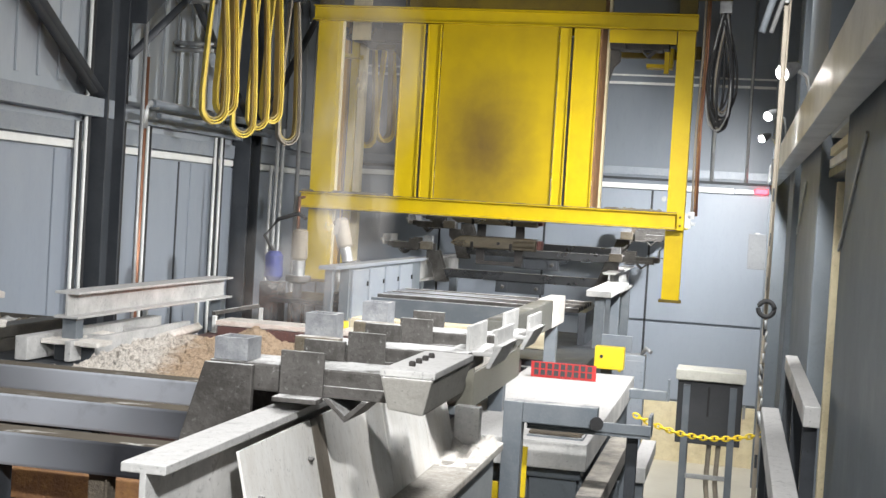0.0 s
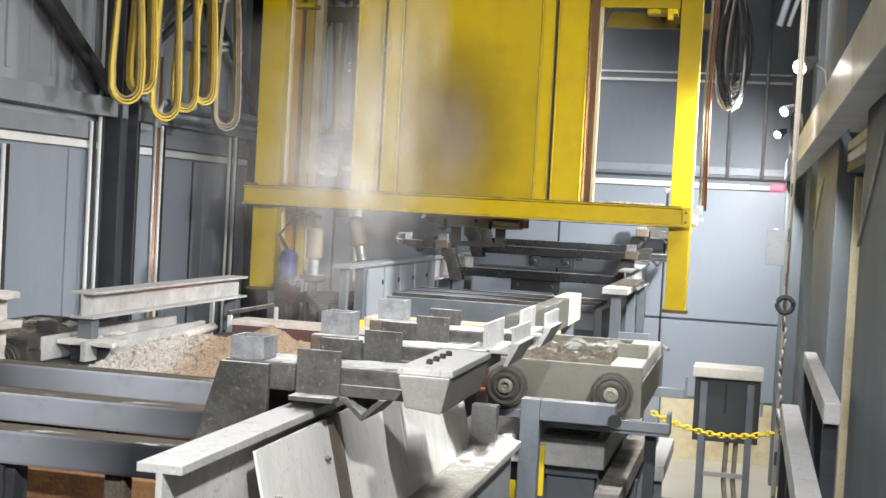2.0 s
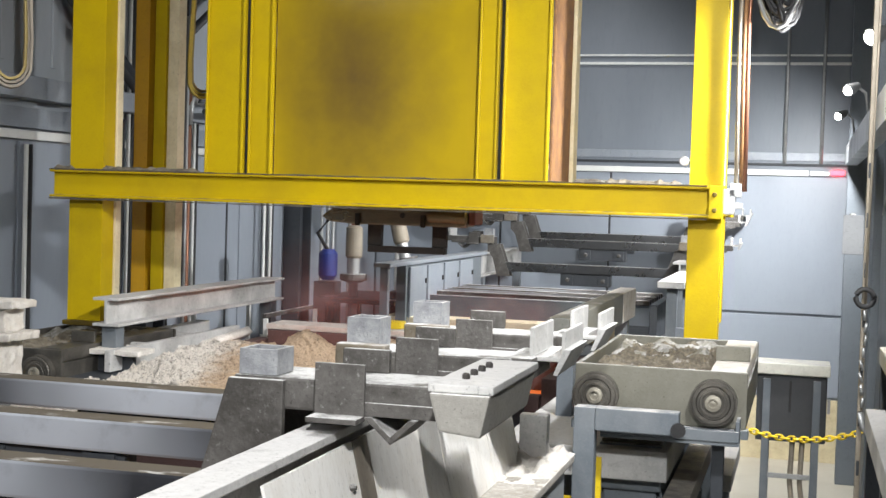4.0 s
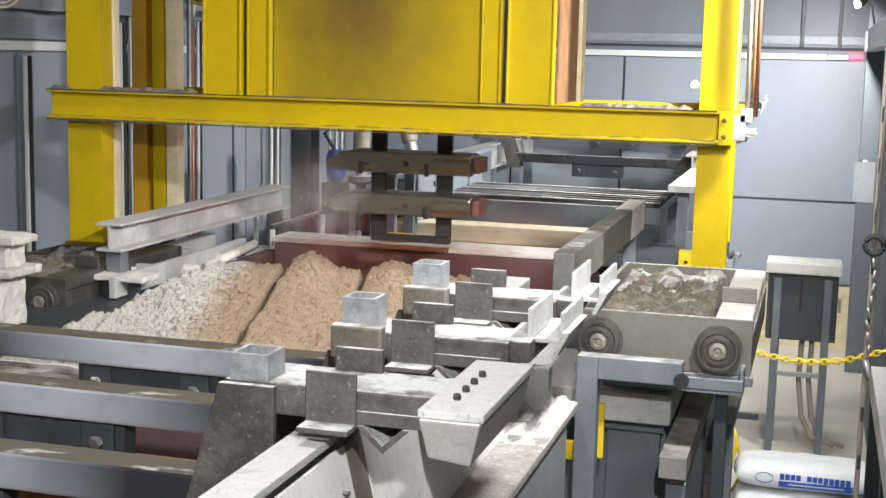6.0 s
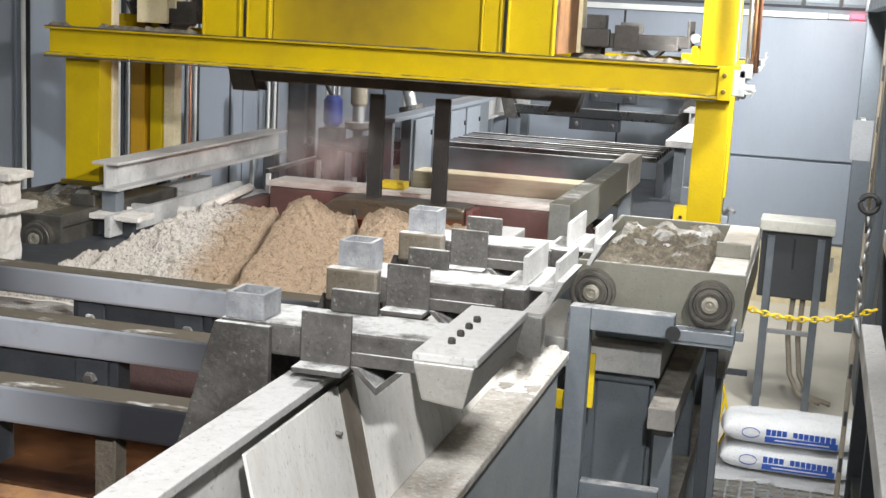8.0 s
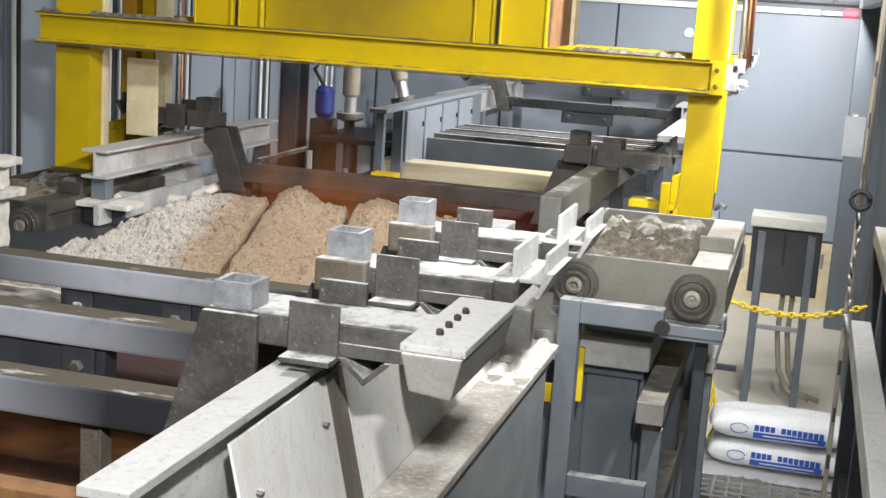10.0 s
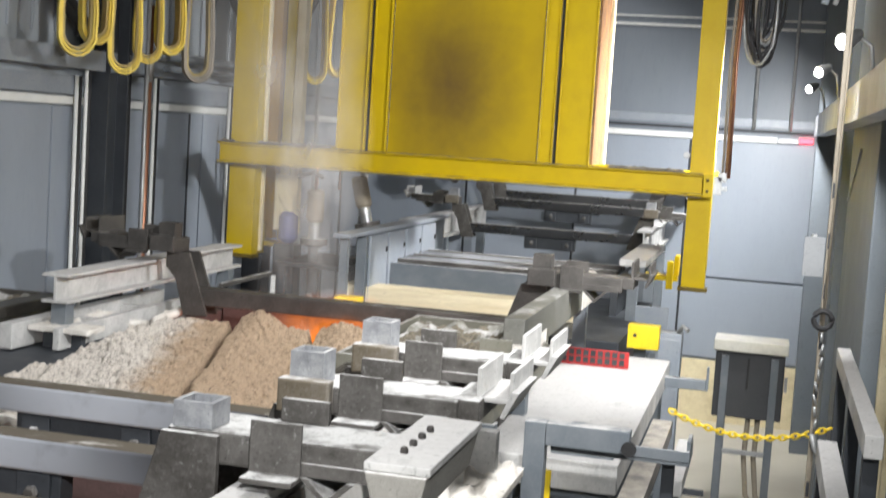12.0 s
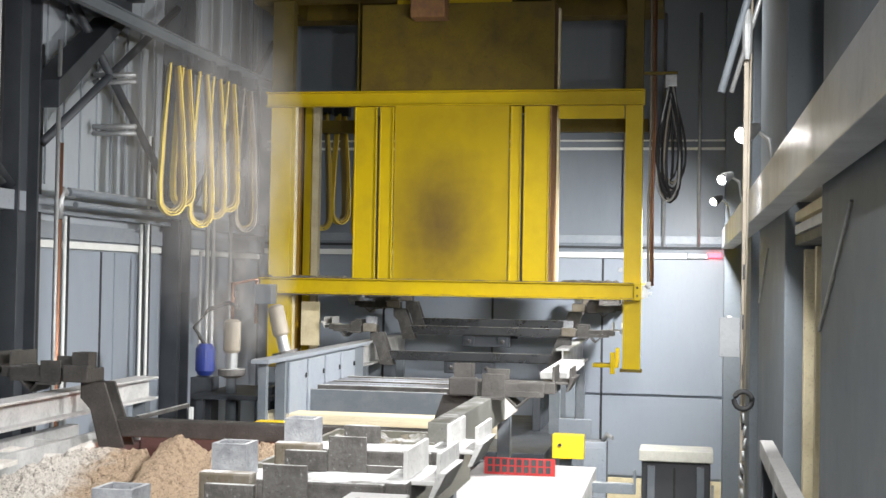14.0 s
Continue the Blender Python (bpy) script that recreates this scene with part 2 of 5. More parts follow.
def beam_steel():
    """Drawn steel: sheen painted mid-length, darker towards the ends, grime and salt on top."""
    m, ns, ls, p = nodes_of("sheen_graded_steel")
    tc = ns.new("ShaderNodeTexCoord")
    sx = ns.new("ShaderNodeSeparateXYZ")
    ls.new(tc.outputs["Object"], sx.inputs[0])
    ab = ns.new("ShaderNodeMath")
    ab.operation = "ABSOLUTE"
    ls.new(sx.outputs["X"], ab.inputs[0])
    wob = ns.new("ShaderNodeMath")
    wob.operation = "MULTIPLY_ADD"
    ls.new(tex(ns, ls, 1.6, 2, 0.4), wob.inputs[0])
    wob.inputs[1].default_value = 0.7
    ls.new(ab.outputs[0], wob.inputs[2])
    # bright middle fading to dark ends imitates a reflected sheen
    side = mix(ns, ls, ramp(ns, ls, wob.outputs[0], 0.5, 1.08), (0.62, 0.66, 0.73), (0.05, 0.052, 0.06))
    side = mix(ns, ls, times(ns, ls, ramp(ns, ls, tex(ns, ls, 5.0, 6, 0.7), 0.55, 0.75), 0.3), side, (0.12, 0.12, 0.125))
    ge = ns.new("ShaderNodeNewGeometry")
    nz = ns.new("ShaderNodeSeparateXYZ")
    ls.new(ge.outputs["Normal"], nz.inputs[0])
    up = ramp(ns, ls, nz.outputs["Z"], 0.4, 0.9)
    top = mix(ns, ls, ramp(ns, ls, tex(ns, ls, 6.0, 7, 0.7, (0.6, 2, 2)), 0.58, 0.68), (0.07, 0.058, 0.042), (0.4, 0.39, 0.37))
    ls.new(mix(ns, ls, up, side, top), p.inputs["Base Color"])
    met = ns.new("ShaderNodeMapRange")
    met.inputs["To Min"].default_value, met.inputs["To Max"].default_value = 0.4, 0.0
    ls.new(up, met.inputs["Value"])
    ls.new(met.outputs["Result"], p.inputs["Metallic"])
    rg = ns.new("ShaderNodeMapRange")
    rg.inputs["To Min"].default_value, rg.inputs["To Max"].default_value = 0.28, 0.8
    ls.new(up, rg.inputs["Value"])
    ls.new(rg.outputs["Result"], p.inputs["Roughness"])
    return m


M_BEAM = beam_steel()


def heap_material():
    """Crumbled salt crust: pale at one side, tan at the other, by the heap's own length."""
    m, ns, ls, p = nodes_of("crumbled_salt_and_refractory")
    tc = ns.new("ShaderNodeTexCoord")
    sx = ns.new("ShaderNodeSeparateXYZ")
    ls.new(tc.outputs["Object"], sx.inputs[0])
    n = tex(ns, ls, 5.0, 8, 0.7)
    ad = ns.new("ShaderNodeMath")
    ad.operation = "MULTIPLY_ADD"
    ls.new(n, ad.inputs[0])
    ad.inputs[1].default_value = 0.5
    sl = ns.new("ShaderNodeMath")
    sl.operation = "MULTIPLY_ADD"
    ls.new(sx.outputs["Y"], sl.inputs[0])
    sl.inputs[1].default_value = 0.3
    ls.new(sx.outputs["X"], sl.inputs[2])
    ls.new(sl.outputs[0], ad.inputs[2])
    f = ramp(ns, ls, ad.outputs[0], 0.16, 0.36)
    white = mix(ns, ls, tex(ns, ls, 40.0, 8, 0.8), (0.88, 0.83, 0.76), (0.6, 0.54, 0.47))
    tan = mix(ns, ls, tex(ns, ls, 50.0, 8, 0.8), (0.6, 0.45, 0.31), (0.42, 0.3, 0.2))
    both = mix(ns, ls, f, white, tan)
    vo = ns.new("ShaderNodeTexVoronoi")
    vo.feature = "DISTANCE_TO_EDGE"
    vo.inputs["Scale"].default_value = 30.0
    wv = ns.new("ShaderNodeVectorMath")
    wv.operation = "MULTIPLY_ADD"
    nz = ns.new("ShaderNodeTexNoise")
    nz.inputs["Scale"].default_value, nz.inputs["Detail"].default_value = 14.0, 5
    ls.new(tc.outputs["Object"], nz.inputs["Vector"])
    ls.new(nz.outputs["Color"], wv.inputs[0])
    wv.inputs[1].default_value = (0.12, 0.12, 0.12)
    ls.new(tc.outputs["Object"], wv.inputs[2])
    ls.new(wv.outputs[0], vo.inputs["Vector"])
    crack = times(ns, ls, ramp(ns, ls, vo.outputs["Distance"], 0.04, 0.005), ramp(ns, ls, tex(ns, ls, 7.0, 4), 0.4, 0.6))
    pit0 = ramp(ns, ls, tex(ns, ls, 85.0, 5, 0.7, (1, 0.7, 1), 0.5), 0.565, 0.61)
    mxp = ns.new("ShaderNodeMath")
    mxp.operation = "MAXIMUM"
    ls.new(crack, mxp.inputs[0])
    ls.new(pit0, mxp.inputs[1])
    pits = mxp.outputs[0]
    ls.new(mix(ns, ls, times(ns, ls, pits, 0.75), both, (0.07, 0.05, 0.04)), p.inputs["Base Color"])
    p.inputs["Roughness"].default_value = 0.95
    b = ns.new("ShaderNodeBump")
    b.inputs["Strength"].default_value, b.inputs["Distance"].default_value = 1.0, 0.02
    ls.new(tex(ns, ls, 80.0, 8, 0.8), b.inputs["Height"])
    ls.new(b.outputs[0], p.inputs["Normal"])
    return m


M_HEAP = heap_material()


def molten():
    m, ns, ls, p = nodes_of("molten_salt")
    n = ramp(ns, ls, tex(ns, ls, 3.0, 5), 0.3, 0.7)
    c = mix(ns, ls, n, (1.0, 0.16, 0.03), (1.0, 0.3, 0.06))
    ls.new(c, p.inputs["Emission Color"])
    p.inputs["Emission Strength"].default_value = 0.7
    p.inputs["Base Color"].default_value = (0.3, 0.08, 0.03, 1)
    return m


M_MOLTEN = molten()


def vapour(name, colour, density, emission=0.0, scale=3.0):
    """A thin veil: mostly clear, thicker in the middle, torn by noise."""
    m, ns, ls, p = nodes_of(name)
    out = [n for n in ns if n.type == "OUTPUT_MATERIAL"][0]
    ns.remove(p)
    tc = ns.new("ShaderNodeTexCoord")
    mp = ns.new("ShaderNodeMapping")
    mp.inputs["Scale"].default_value = (1, 0, 1)
    ln = ns.new("ShaderNodeVectorMath")
    ln.operation = "LENGTH"
    ls.new(tc.outputs["Object"], mp.inputs["Vector"])
    ls.new(mp.outputs["Vector"], ln.inputs[0])
    edge = ramp(ns, ls, ln.outputs["Value"], 1.0, 0.15)
    n = ramp(ns, ls, tex(ns, ls, scale, 5, 0.5, distort=0.4), 0.22, 0.8)
    a = times(ns, ls, times(ns, ls, edge, n), density)
    tr = ns.new("ShaderNodeBsdfTransparent")
    # with emission the veil shines by itself
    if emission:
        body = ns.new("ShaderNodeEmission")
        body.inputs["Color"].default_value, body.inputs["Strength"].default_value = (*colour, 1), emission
    else:
        body = ns.new("ShaderNodeBsdfDiffuse")
        body.inputs["Color"].default_value = (*colour, 1)
    mx = ns.new("ShaderNodeMixShader")
    ls.new(a, mx.inputs[0])
    ls.new(tr.outputs[0], mx.inputs[1])
    ls.new(body.outputs[0], mx.inputs[2])
    ls.new(mx.outputs[0], out.inputs["Surface"])
    return m


M_STEAM = vapour("pale_vapour", (0.58, 0.555, 0.53), 0.54, 0.0, 1.9)
# red tint puts the melt's light into the vapour colour
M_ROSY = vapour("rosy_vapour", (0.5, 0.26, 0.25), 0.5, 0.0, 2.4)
# self-glowing haze imitates vapour lit by the flames
M_GLOW_HAZE = vapour("orange_glow_vapour", (1.0, 0.33, 0.06), 0.42, 0.75, 2.2)
M_FLAME = vapour("orange_flame", (1.0, 0.24, 0.02), 0.85, 2.3, 4.0)


# ---- building helpers ----
def add_box(bm, x0, x1, y0, y1, z0, z1, m=None):
    vs = [bm.verts.new((x, y, z)) for x in (x0, x1) for y in (y0, y1) for z in (z0, z1)]
    if m is not None:
        for v in vs:
            v.co = m @ v.co
    for q in ((0, 1, 3, 2), (4, 6, 7, 5), (0, 4, 5, 1), (2, 3, 7, 6), (0, 2, 6, 4), (1, 5, 7, 3)):
        bm.faces.new([vs[i] for i in q])
    return vs


def box(x0, x1, y0, y1, z0, z1, bevel=0.004):
    bm = bmesh.new()
    add_box(bm, min(x0, x1), max(x0, x1), min(y0, y1), max(y0, y1), min(z0, z1), max(z0, z1))
    if bevel:
        bmesh.ops.bevel(bm, geom=bm.edges[:], offset=bevel, segments=2, affect="EDGES", profile=0.6)
    return bm


def boxes(rows, bevel=0.004):
    bm = bmesh.new()
    for r in rows:
        add_box(bm, *r)
    if bevel:
        bmesh.ops.bevel(bm, geom=bm.edges[:], offset=bevel, segments=2, affect="EDGES", profile=0.6)
    return bm


def prism(points, axis, a, b, bevel=0.004):
    """A closed outline pushed along an axis from a to b."""
    bm = bmesh.new()
    put = {"x": lambda u, v, w: (w, u, v), "y": lambda u, v, w: (u, w, v), "z": lambda u, v, w: (u, v, w)}[axis]
    lo = [bm.verts.new(put(u, v, a)) for u, v in points]
    hi = [bm.verts.new(put(u, v, b)) for u, v in points]
    n = len(points)
    bm.faces.new(lo)
    bm.faces.new(hi[::-1])
    for i in range(n):
        bm.faces.new((lo[i], hi[i], hi[(i + 1) % n], lo[(i + 1) % n]))
    bmesh.ops.recalc_face_normals(bm, faces=bm.faces[:])
    if bevel:
        bmesh.ops.bevel(bm, geom=bm.edges[:], offset=bevel, segments=2, affect="EDGES", profile=0.6)
    return bm


def i_outline(w, h, tf=0.018, tw=0.014):
    """An I section centred on its top middle."""
    a, b = w / 2, tw / 2
    return [(-a, 0), (a, 0), (a, -tf), (b, -tf), (b, -h + tf), (a, -h + tf), (a, -h), (-a, -h), (-a, -h + tf), (-b, -h + tf), (-b, -tf), (-a, -tf)]


def tube(points, r, seg=10, closed=False):
    """A round bar along a line of points."""
    bm = bmesh.new()
    pts = [Vector(p) for p in points]
    rings = []
    for i, p in enumerate(pts):
        d = (pts[min(i + 1, len(pts) - 1)] - pts[max(i - 1, 0)]).normalized()
        u = d.orthogonal().normalized() if abs(d.z) > 0.95 else d.cross(Vector((0, 0, 1))).normalized()
        v = d.cross(u)
        rings.append([bm.verts.new(p + r * (math.cos(2 * math.pi * k / seg) * u + math.sin(2 * math.pi * k / seg) * v)) for k in range(seg)])
    for a, b in zip(rings, rings[1:]):
        for k in range(seg):
            bm.faces.new((a[k], a[(k + 1) % seg], b[(k + 1) % seg], b[k]))
    bm.faces.new(rings[0][::-1])
    bm.faces.new(rings[-1])
    bmesh.ops.recalc_face_normals(bm, faces=bm.faces[:])
    for f in bm.faces:
        f.smooth = len(f.verts) == 4
    return bm


def ribbon(points, w, thick):
    """A flat belt that follows points in an x-z plane."""
    bm = bmesh.new()
    pts = [Vector(p) for p in points]
    rows = []
    for i, p in enumerate(pts):
        d = (pts[min(i + 1, len(pts) - 1)] - pts[max(i - 1, 0)]).normalized()
        n = Vector((-d.z, 0, d.x)) * thick / 2
        h = Vector((0, w / 2, 0))
        rows.append([bm.verts.new(p + n - h), bm.verts.new(p + n + h), bm.verts.new(p - n + h), bm.verts.new(p - n - h)])
    for a, b in zip(rows, rows[1:]):
        for k in range(4):
            bm.faces.new((a[k], a[(k + 1) % 4], b[(k + 1) % 4], b[k]))
    bm.faces.new(rows[0][::-1])
    bm.faces.new(rows[-1])
    return bm


def lathe(profile, centre, axis, seg=28):
    """Turns (radius, height) pairs about an axis through centre."""
    bm = bmesh.new()
    c = Vector(centre)
    put = {"x": lambda r, h, a: (h, r * math.cos(a), r * math.sin(a)), "y": lambda r, h, a: (r * math.cos(a), h, r * math.sin(a)), "z": lambda r, h, a: (r * math.cos(a), r * math.sin(a), h)}[axis]
    rings = [[bm.verts.new(c + Vector(put(max(r, 0.0005), h, 2 * math.pi * k / seg))) for k in range(seg)] for r, h in profile]
    for a, b in zip(rings, rings[1:]):
        for k in range(seg):
            bm.faces.new((a[k], a[(k + 1) % seg], b[(k + 1) % seg], b[k]))
    bm.faces.new(rings[0])
    bm.faces.new(rings[-1])
    bmesh.ops.recalc_face_normals(bm, faces=bm.faces[:])
    return bm


def mesh_of(name, bm, material):
    bmesh.ops.recalc_face_normals(bm, faces=bm.faces[:])
    me = bpy.data.meshes.new(name)
    bm.to_mesh(me)
    bm.free()
    me.materials.append(material)
    return me


def part(name, bm, material, parent, label=""):
    ob = new(name, mesh_of(name, bm, material))
    ob.parent = parent
    if label:
        ob["label"] = label
    return ob


def solo(name, bm, material, label, category, group="", kind="", at=None):
    """A thing that is one mesh; at: where its own space begins."""
    if at is not None:
        bmesh.ops.translate(bm, verts=bm.verts[:], vec=-Vector(at))
    ob = new(name, mesh_of(name, bm, material))
    if at is not None:
        ob.location = at
    return tagged(ob, label, category, group, kind)


def thing(name, at, label, category, group="", kind=""):
    ob = new(name)
    ob.empty_display_size = 0.1
    ob.location = at
    return tagged(ob, label, category, group, kind)


def rivets(bm, places, axis, r=0.011, h=0.012):
    """Hexagon bolt heads on a face."""
    for p in places:
        b = lathe([(r, 0), (r, h * 0.7), (r * 0.7, h)], p, axis, 6)
        me = bpy.data.meshes.new("tmp")
        b.to_mesh(me)
        b.free()
        bm.from_mesh(me)
        bpy.data.meshes.remove(me)
    return bm


# ---- the hall ----
FLOOR, CX, WALL_FAR, WALL_L, WALL_R = 0.1, -2.49, 15.6, -5.2, 0.75
solo("floor", box(-6, 2, -5, 16, -0.1, FLOOR, 0), M_FLOOR, "worn pale concrete hall floor", "floor", kind="structure")
solo("ceiling", box(-6, 2, -5, 16, 7.4, 7.6, 0), M_CEIL, "dark roof sheeting of the hall", "ceiling", kind="structure")
solo("wall_back", box(-6, 2, -5.2, -5, FLOOR, 7.4, 0), M_WALL, "blue-grey sheet wall", "wall", kind="structure")


def wall_left():
    w = solo("wall_left", box(WALL_L - 0.2, WALL_L, -5, WALL_FAR, FLOOR, 7.4, 0), M_RIBBED, "blue-grey sheet wall with ribbed panels", "wall", kind="structure")
    y = -1.0
    k = 0
    while y < 15.2:
        wide = (1.05, 1.0, 0.55)[k % 3]
        if not 9.2 < y + wide / 2 < 9.8:
            part("panel", boxes([(WALL_L + 0.002, WALL_L + 0.03, y + 0.012, min(y + wide - 0.012, 15.5), FLOOR, 3.27)], 0.006), M_WALL, w)
        y += wide
        k += 1
    y = 0.2
    while y < 15.4:
        part("rib", box(WALL_L + 0.002, WALL_L + 0.022, y, y + 0.05, 3.8, 7.3, 0.004), M_RIBBED, w)
        y += 0.31
    for y0, y1 in ((6.4, 9.27), (9.75, 12.46), (12.95, 15.5)):
        part("bead_strip", boxes([(WALL_L + 0.03, WALL_L + 0.06, y0, y1, 3.285, 3.345)]), M_STRIP, w, "pale dusty bead along the panel heads")
        part("head_rail", boxes([(WALL_L + 0.005, WALL_L + 0.07, y0, y1, 3.36, 3.5)]), M_GIRT, w)
    part("girt", prism([(WALL_L + 0.005, 3.7), (WALL_L + 0.18, 3.7), (WALL_L + 0.18, 3.55), (WALL_L + 0.005, 3.55)], "y", -4.5, 9.52), M_GIRT, w, "grey horizontal girt")
    part("girt", prism([(WALL_L + 0.005, 3.7), (WALL_L + 0.12, 3.7), (WALL_L + 0.12, 3.56), (WALL_L + 0.005, 3.56)], "y", 9.72, 15.5), M_GIRT, w)
    for yc in (3.9, 9.5, 12.7):
        part("column", prism([(WALL_L + 0.005, yc - 0.16), (WALL_L + 0.21, yc - 0.16), (WALL_L + 0.21, yc - 0.135), (WALL_L + 0.12, yc - 0.135), (WALL_L + 0.12, yc + 0.135), (WALL_L + 0.21, yc + 0.135), (WALL_L + 0.21, yc + 0.16), (WALL_L + 0.005, yc + 0.16)], "z", FLOOR, 7.3), M_COLUMN, w, "dark painted steel column")
    for (y0, z0), (y1, z1) in (((9.35, 3.74), (6.9, 5.2)), ((3.7, 3.75), (1.2, 5.4))):
        part("brace", tube([(WALL_L + 0.12, y0, z0), (WALL_L + 0.12, y1, z1)], 0.07, 4), M_COLUMN, w, "dark diagonal brace")
    for (y0, z0), (y1, z1) in (((9.1, 3.74), (6.5, 5.25)), ((9.72, 4.1), (12.4, 5.7)), ((9.72, 5.6), (12.5, 3.75)), ((12.9, 3.8), (15.4, 5.9))):
        part("brace", tube([(WALL_L + 0.2, y0, z0), (WALL_L + 0.2, y1, z1)], 0.045, 4), M_COLUMN, w, "dark diagonal brace")
    part("knee_brace", prism([(9.66, 4.36), (9.66, 4.58), (10.72, 5.28), (10.92, 5.28)], "x", WALL_L + 0.12, WALL_L + 0.36, 0.006), M_COLUMN, w, "heavy dark knee brace")
    part("tie_beam", boxes([(WALL_L + 0.1, WALL_L + 0.38, 9.5, 11.2, 5.29, 5.32), (WALL_L + 0.22, WALL_L + 0.26, 9.5, 11.2, 5.321, 5.5), (WALL_L + 0.1, WALL_L + 0.38, 9.5, 11.2, 5.501, 5.53)], 0.003), M_COLUMN, w, "dark tie beam")
    for y0, z1 in ((9.08, 3.5), (9.22, 5.2), (10.35, 3.55), (11.9, 3.55), (12.05, 4.4), (7.85, 3.25), (9.85, 4.9)):
        part("conduit", tube([(WALL_L + 0.09, y0, FLOOR), (WALL_L + 0.09, y0, z1)], 0.016, 6), M_STRIP, w, "pale conduit")
        part("cable", tube([(WALL_L + 0.08, y0 + 0.06, FLOOR), (WALL_L + 0.08, y0 + 0.06, z1)], 0.02, 6), M_BLACK, w)
    for y0 in (9.95, 11.15, 12.2):
        part("seam", box(WALL_L + 0.012, WALL_L + 0.036, y0, y0 + 0.03, FLOOR + 0.02, 3.27, 0), M_SEAM, w)
    return w


def wall_far():
    w = solo("wall_far", box(-6, 2, WALL_FAR, WALL_FAR + 0.2, FLOOR, 7.4, 0), M_UPPER, "blue-grey end wall with sheet panels", "wall", kind="structure")
    xs = [-5.18, -3.6, -2.28, -0.99, 0.42]
    for a, b in zip(xs, xs[1:]):
        for z0, z1 in ((FLOOR + 0.75, 1.76), (1.79, 3.35)):
            part("panel", box(a + 0.014, b - 0.014, WALL_FAR - 0.03, WALL_FAR - 0.002, z0, z1, 0.006), M_WALL, w)
        part("plinth_panel", box(a + 0.014, b - 0.014, WALL_FAR - 0.03, WALL_FAR - 0.002, FLOOR, FLOOR + 0.72, 0.006), M_CREAM, w, "cream painted lower panel")
        part("seam", box(b - 0.013, b + 0.013, WALL_FAR - 0.022, WALL_FAR - 0.002, FLOOR, 3.35, 0), M_SEAM, w)
    part("bead_strip", box(-5.1, -0.03, WALL_FAR - 0.05, WALL_FAR - 0.004, 3.36, 3.425, 0.004), M_STRIP, w, "pale bead strip")
    part("bead_strip", box(-0.02, 0.2, WALL_FAR - 0.05, WALL_FAR - 0.004, 3.365, 3.42, 0.004), M_PIPE, w)
    part("red_light", box(0.21, 0.36, WALL_FAR - 0.06, WALL_FAR - 0.004, 3.375, 3.43, 0.008), M_LED, w, "glowing red indicator light")
    for z0, z1, mt in ((3.47, 3.5, M_SEAM), (3.53, 3.62, M_GIRT), (4.62, 4.65, M_STRIP), (4.72, 4.74, M_STRIP)):
        part("trim", box(-5.1, 0.5, WALL_FAR - 0.03, WALL_FAR - 0.002, z0, z1, 0.003), mt, w)
    for x in (-0.75, -0.3, 0.1):
        part("conduit", tube([(x, WALL_FAR - 0.05, 3.5), (x, WALL_FAR - 0.05, 6.2)], 0.02, 8), M_PIPE, w)
    return w


def wall_right():
    # dark column paint on the wall stands in for upper shade
    w = solo("wall_right", box(WALL_R, WALL_R + 0.2, -5, WALL_FAR, FLOOR, 7.4, 0), M_COLUMN, "side wall with pillars, coloured dark for the unlit upper hall", "wall", kind="structure")
    for y0, y1 in ((3.2, 5.75), (7.75, 10.3), (11.6, 12.6)):
        part("pillar", box(0.5, WALL_R - 0.002, y0, y1, FLOOR, 7.0, 0.012), M_CABINET, w, "slate-grey sheet pillar")
    part("corner_post", box(0.36, WALL_R - 0.002, 14.4, 14.6, FLOOR, 7.0, 0.01), M_CABINET, w)
    for y0 in (5.9, 6.5, 7.15):
        part("panel", box(0.66, WALL_R - 0.004, y0, y0 + 0.5, FLOOR, 3.28, 0.01), M_WALL, w)
        part("frame_strip", box(0.6, 0.66, y0 + 0.5, y0 + 0.58, FLOOR, 3.28, 0.006), M_CREAM, w, "cream edging strip")
    for z0, mt in ((3.3, M_COLUMN), (3.36, M_STRIP), (3.43, M_CREAM), (3.54, M_STRIP)):
        part("head_strip", box(0.55, 0.7, 5.8, 7.7, z0, z0 + 0.05, 0.004), mt, w)
    for y0, z0, z1 in ((5.2, 2.9, 3.36), (9.6, 2.95, 3.32)):
        part("stay", tube([(0.49, y0 + 0.5, z0), (0.49, y0 - 0.5, z1)], 0.007, 6), M_PIPE, w)
    return w


wall_left()
wall_far()
wall_right()
solo("runway_beam", prism([(0.33, 3.65), (0.45, 3.65), (0.45, 3.62), (0.37, 3.62), (0.37, 3.48), (0.45, 3.48), (0.45, 3.45), (0.33, 3.45)], "y", -4.9, 14.35), M_SILVER, "bright steel crane runway beam along the wall", "beam", kind="structure")
solo("roof_girder", prism([(a - 4.45, b + 6.9) for a, b in i_outline(0.2, 0.4)], "y", -4.9, 15.5), M_COLUMN, "dark roof girder above the line", "beam", kind="structure")

solo("festoon_track", prism([(a - 4.45, b + 5.17) for a, b in i_outline(0.07, 0.1, 0.01, 0.01)], "y", -4.9, 15.5), M_FRAME, "grey I-beam track carrying the cable trolleys", "beam", kind="structure")
for y_ in (2.0, 6.0, 9.6, 13.0):
    solo("track_hanger", boxes([(-4.475, -4.425, y_ - 0.025, y_ + 0.025, 5.171, 6.499)], 0.003), M_COLUMN, "dark steel hanger holding the track to the girder", "hanger", kind="structure")


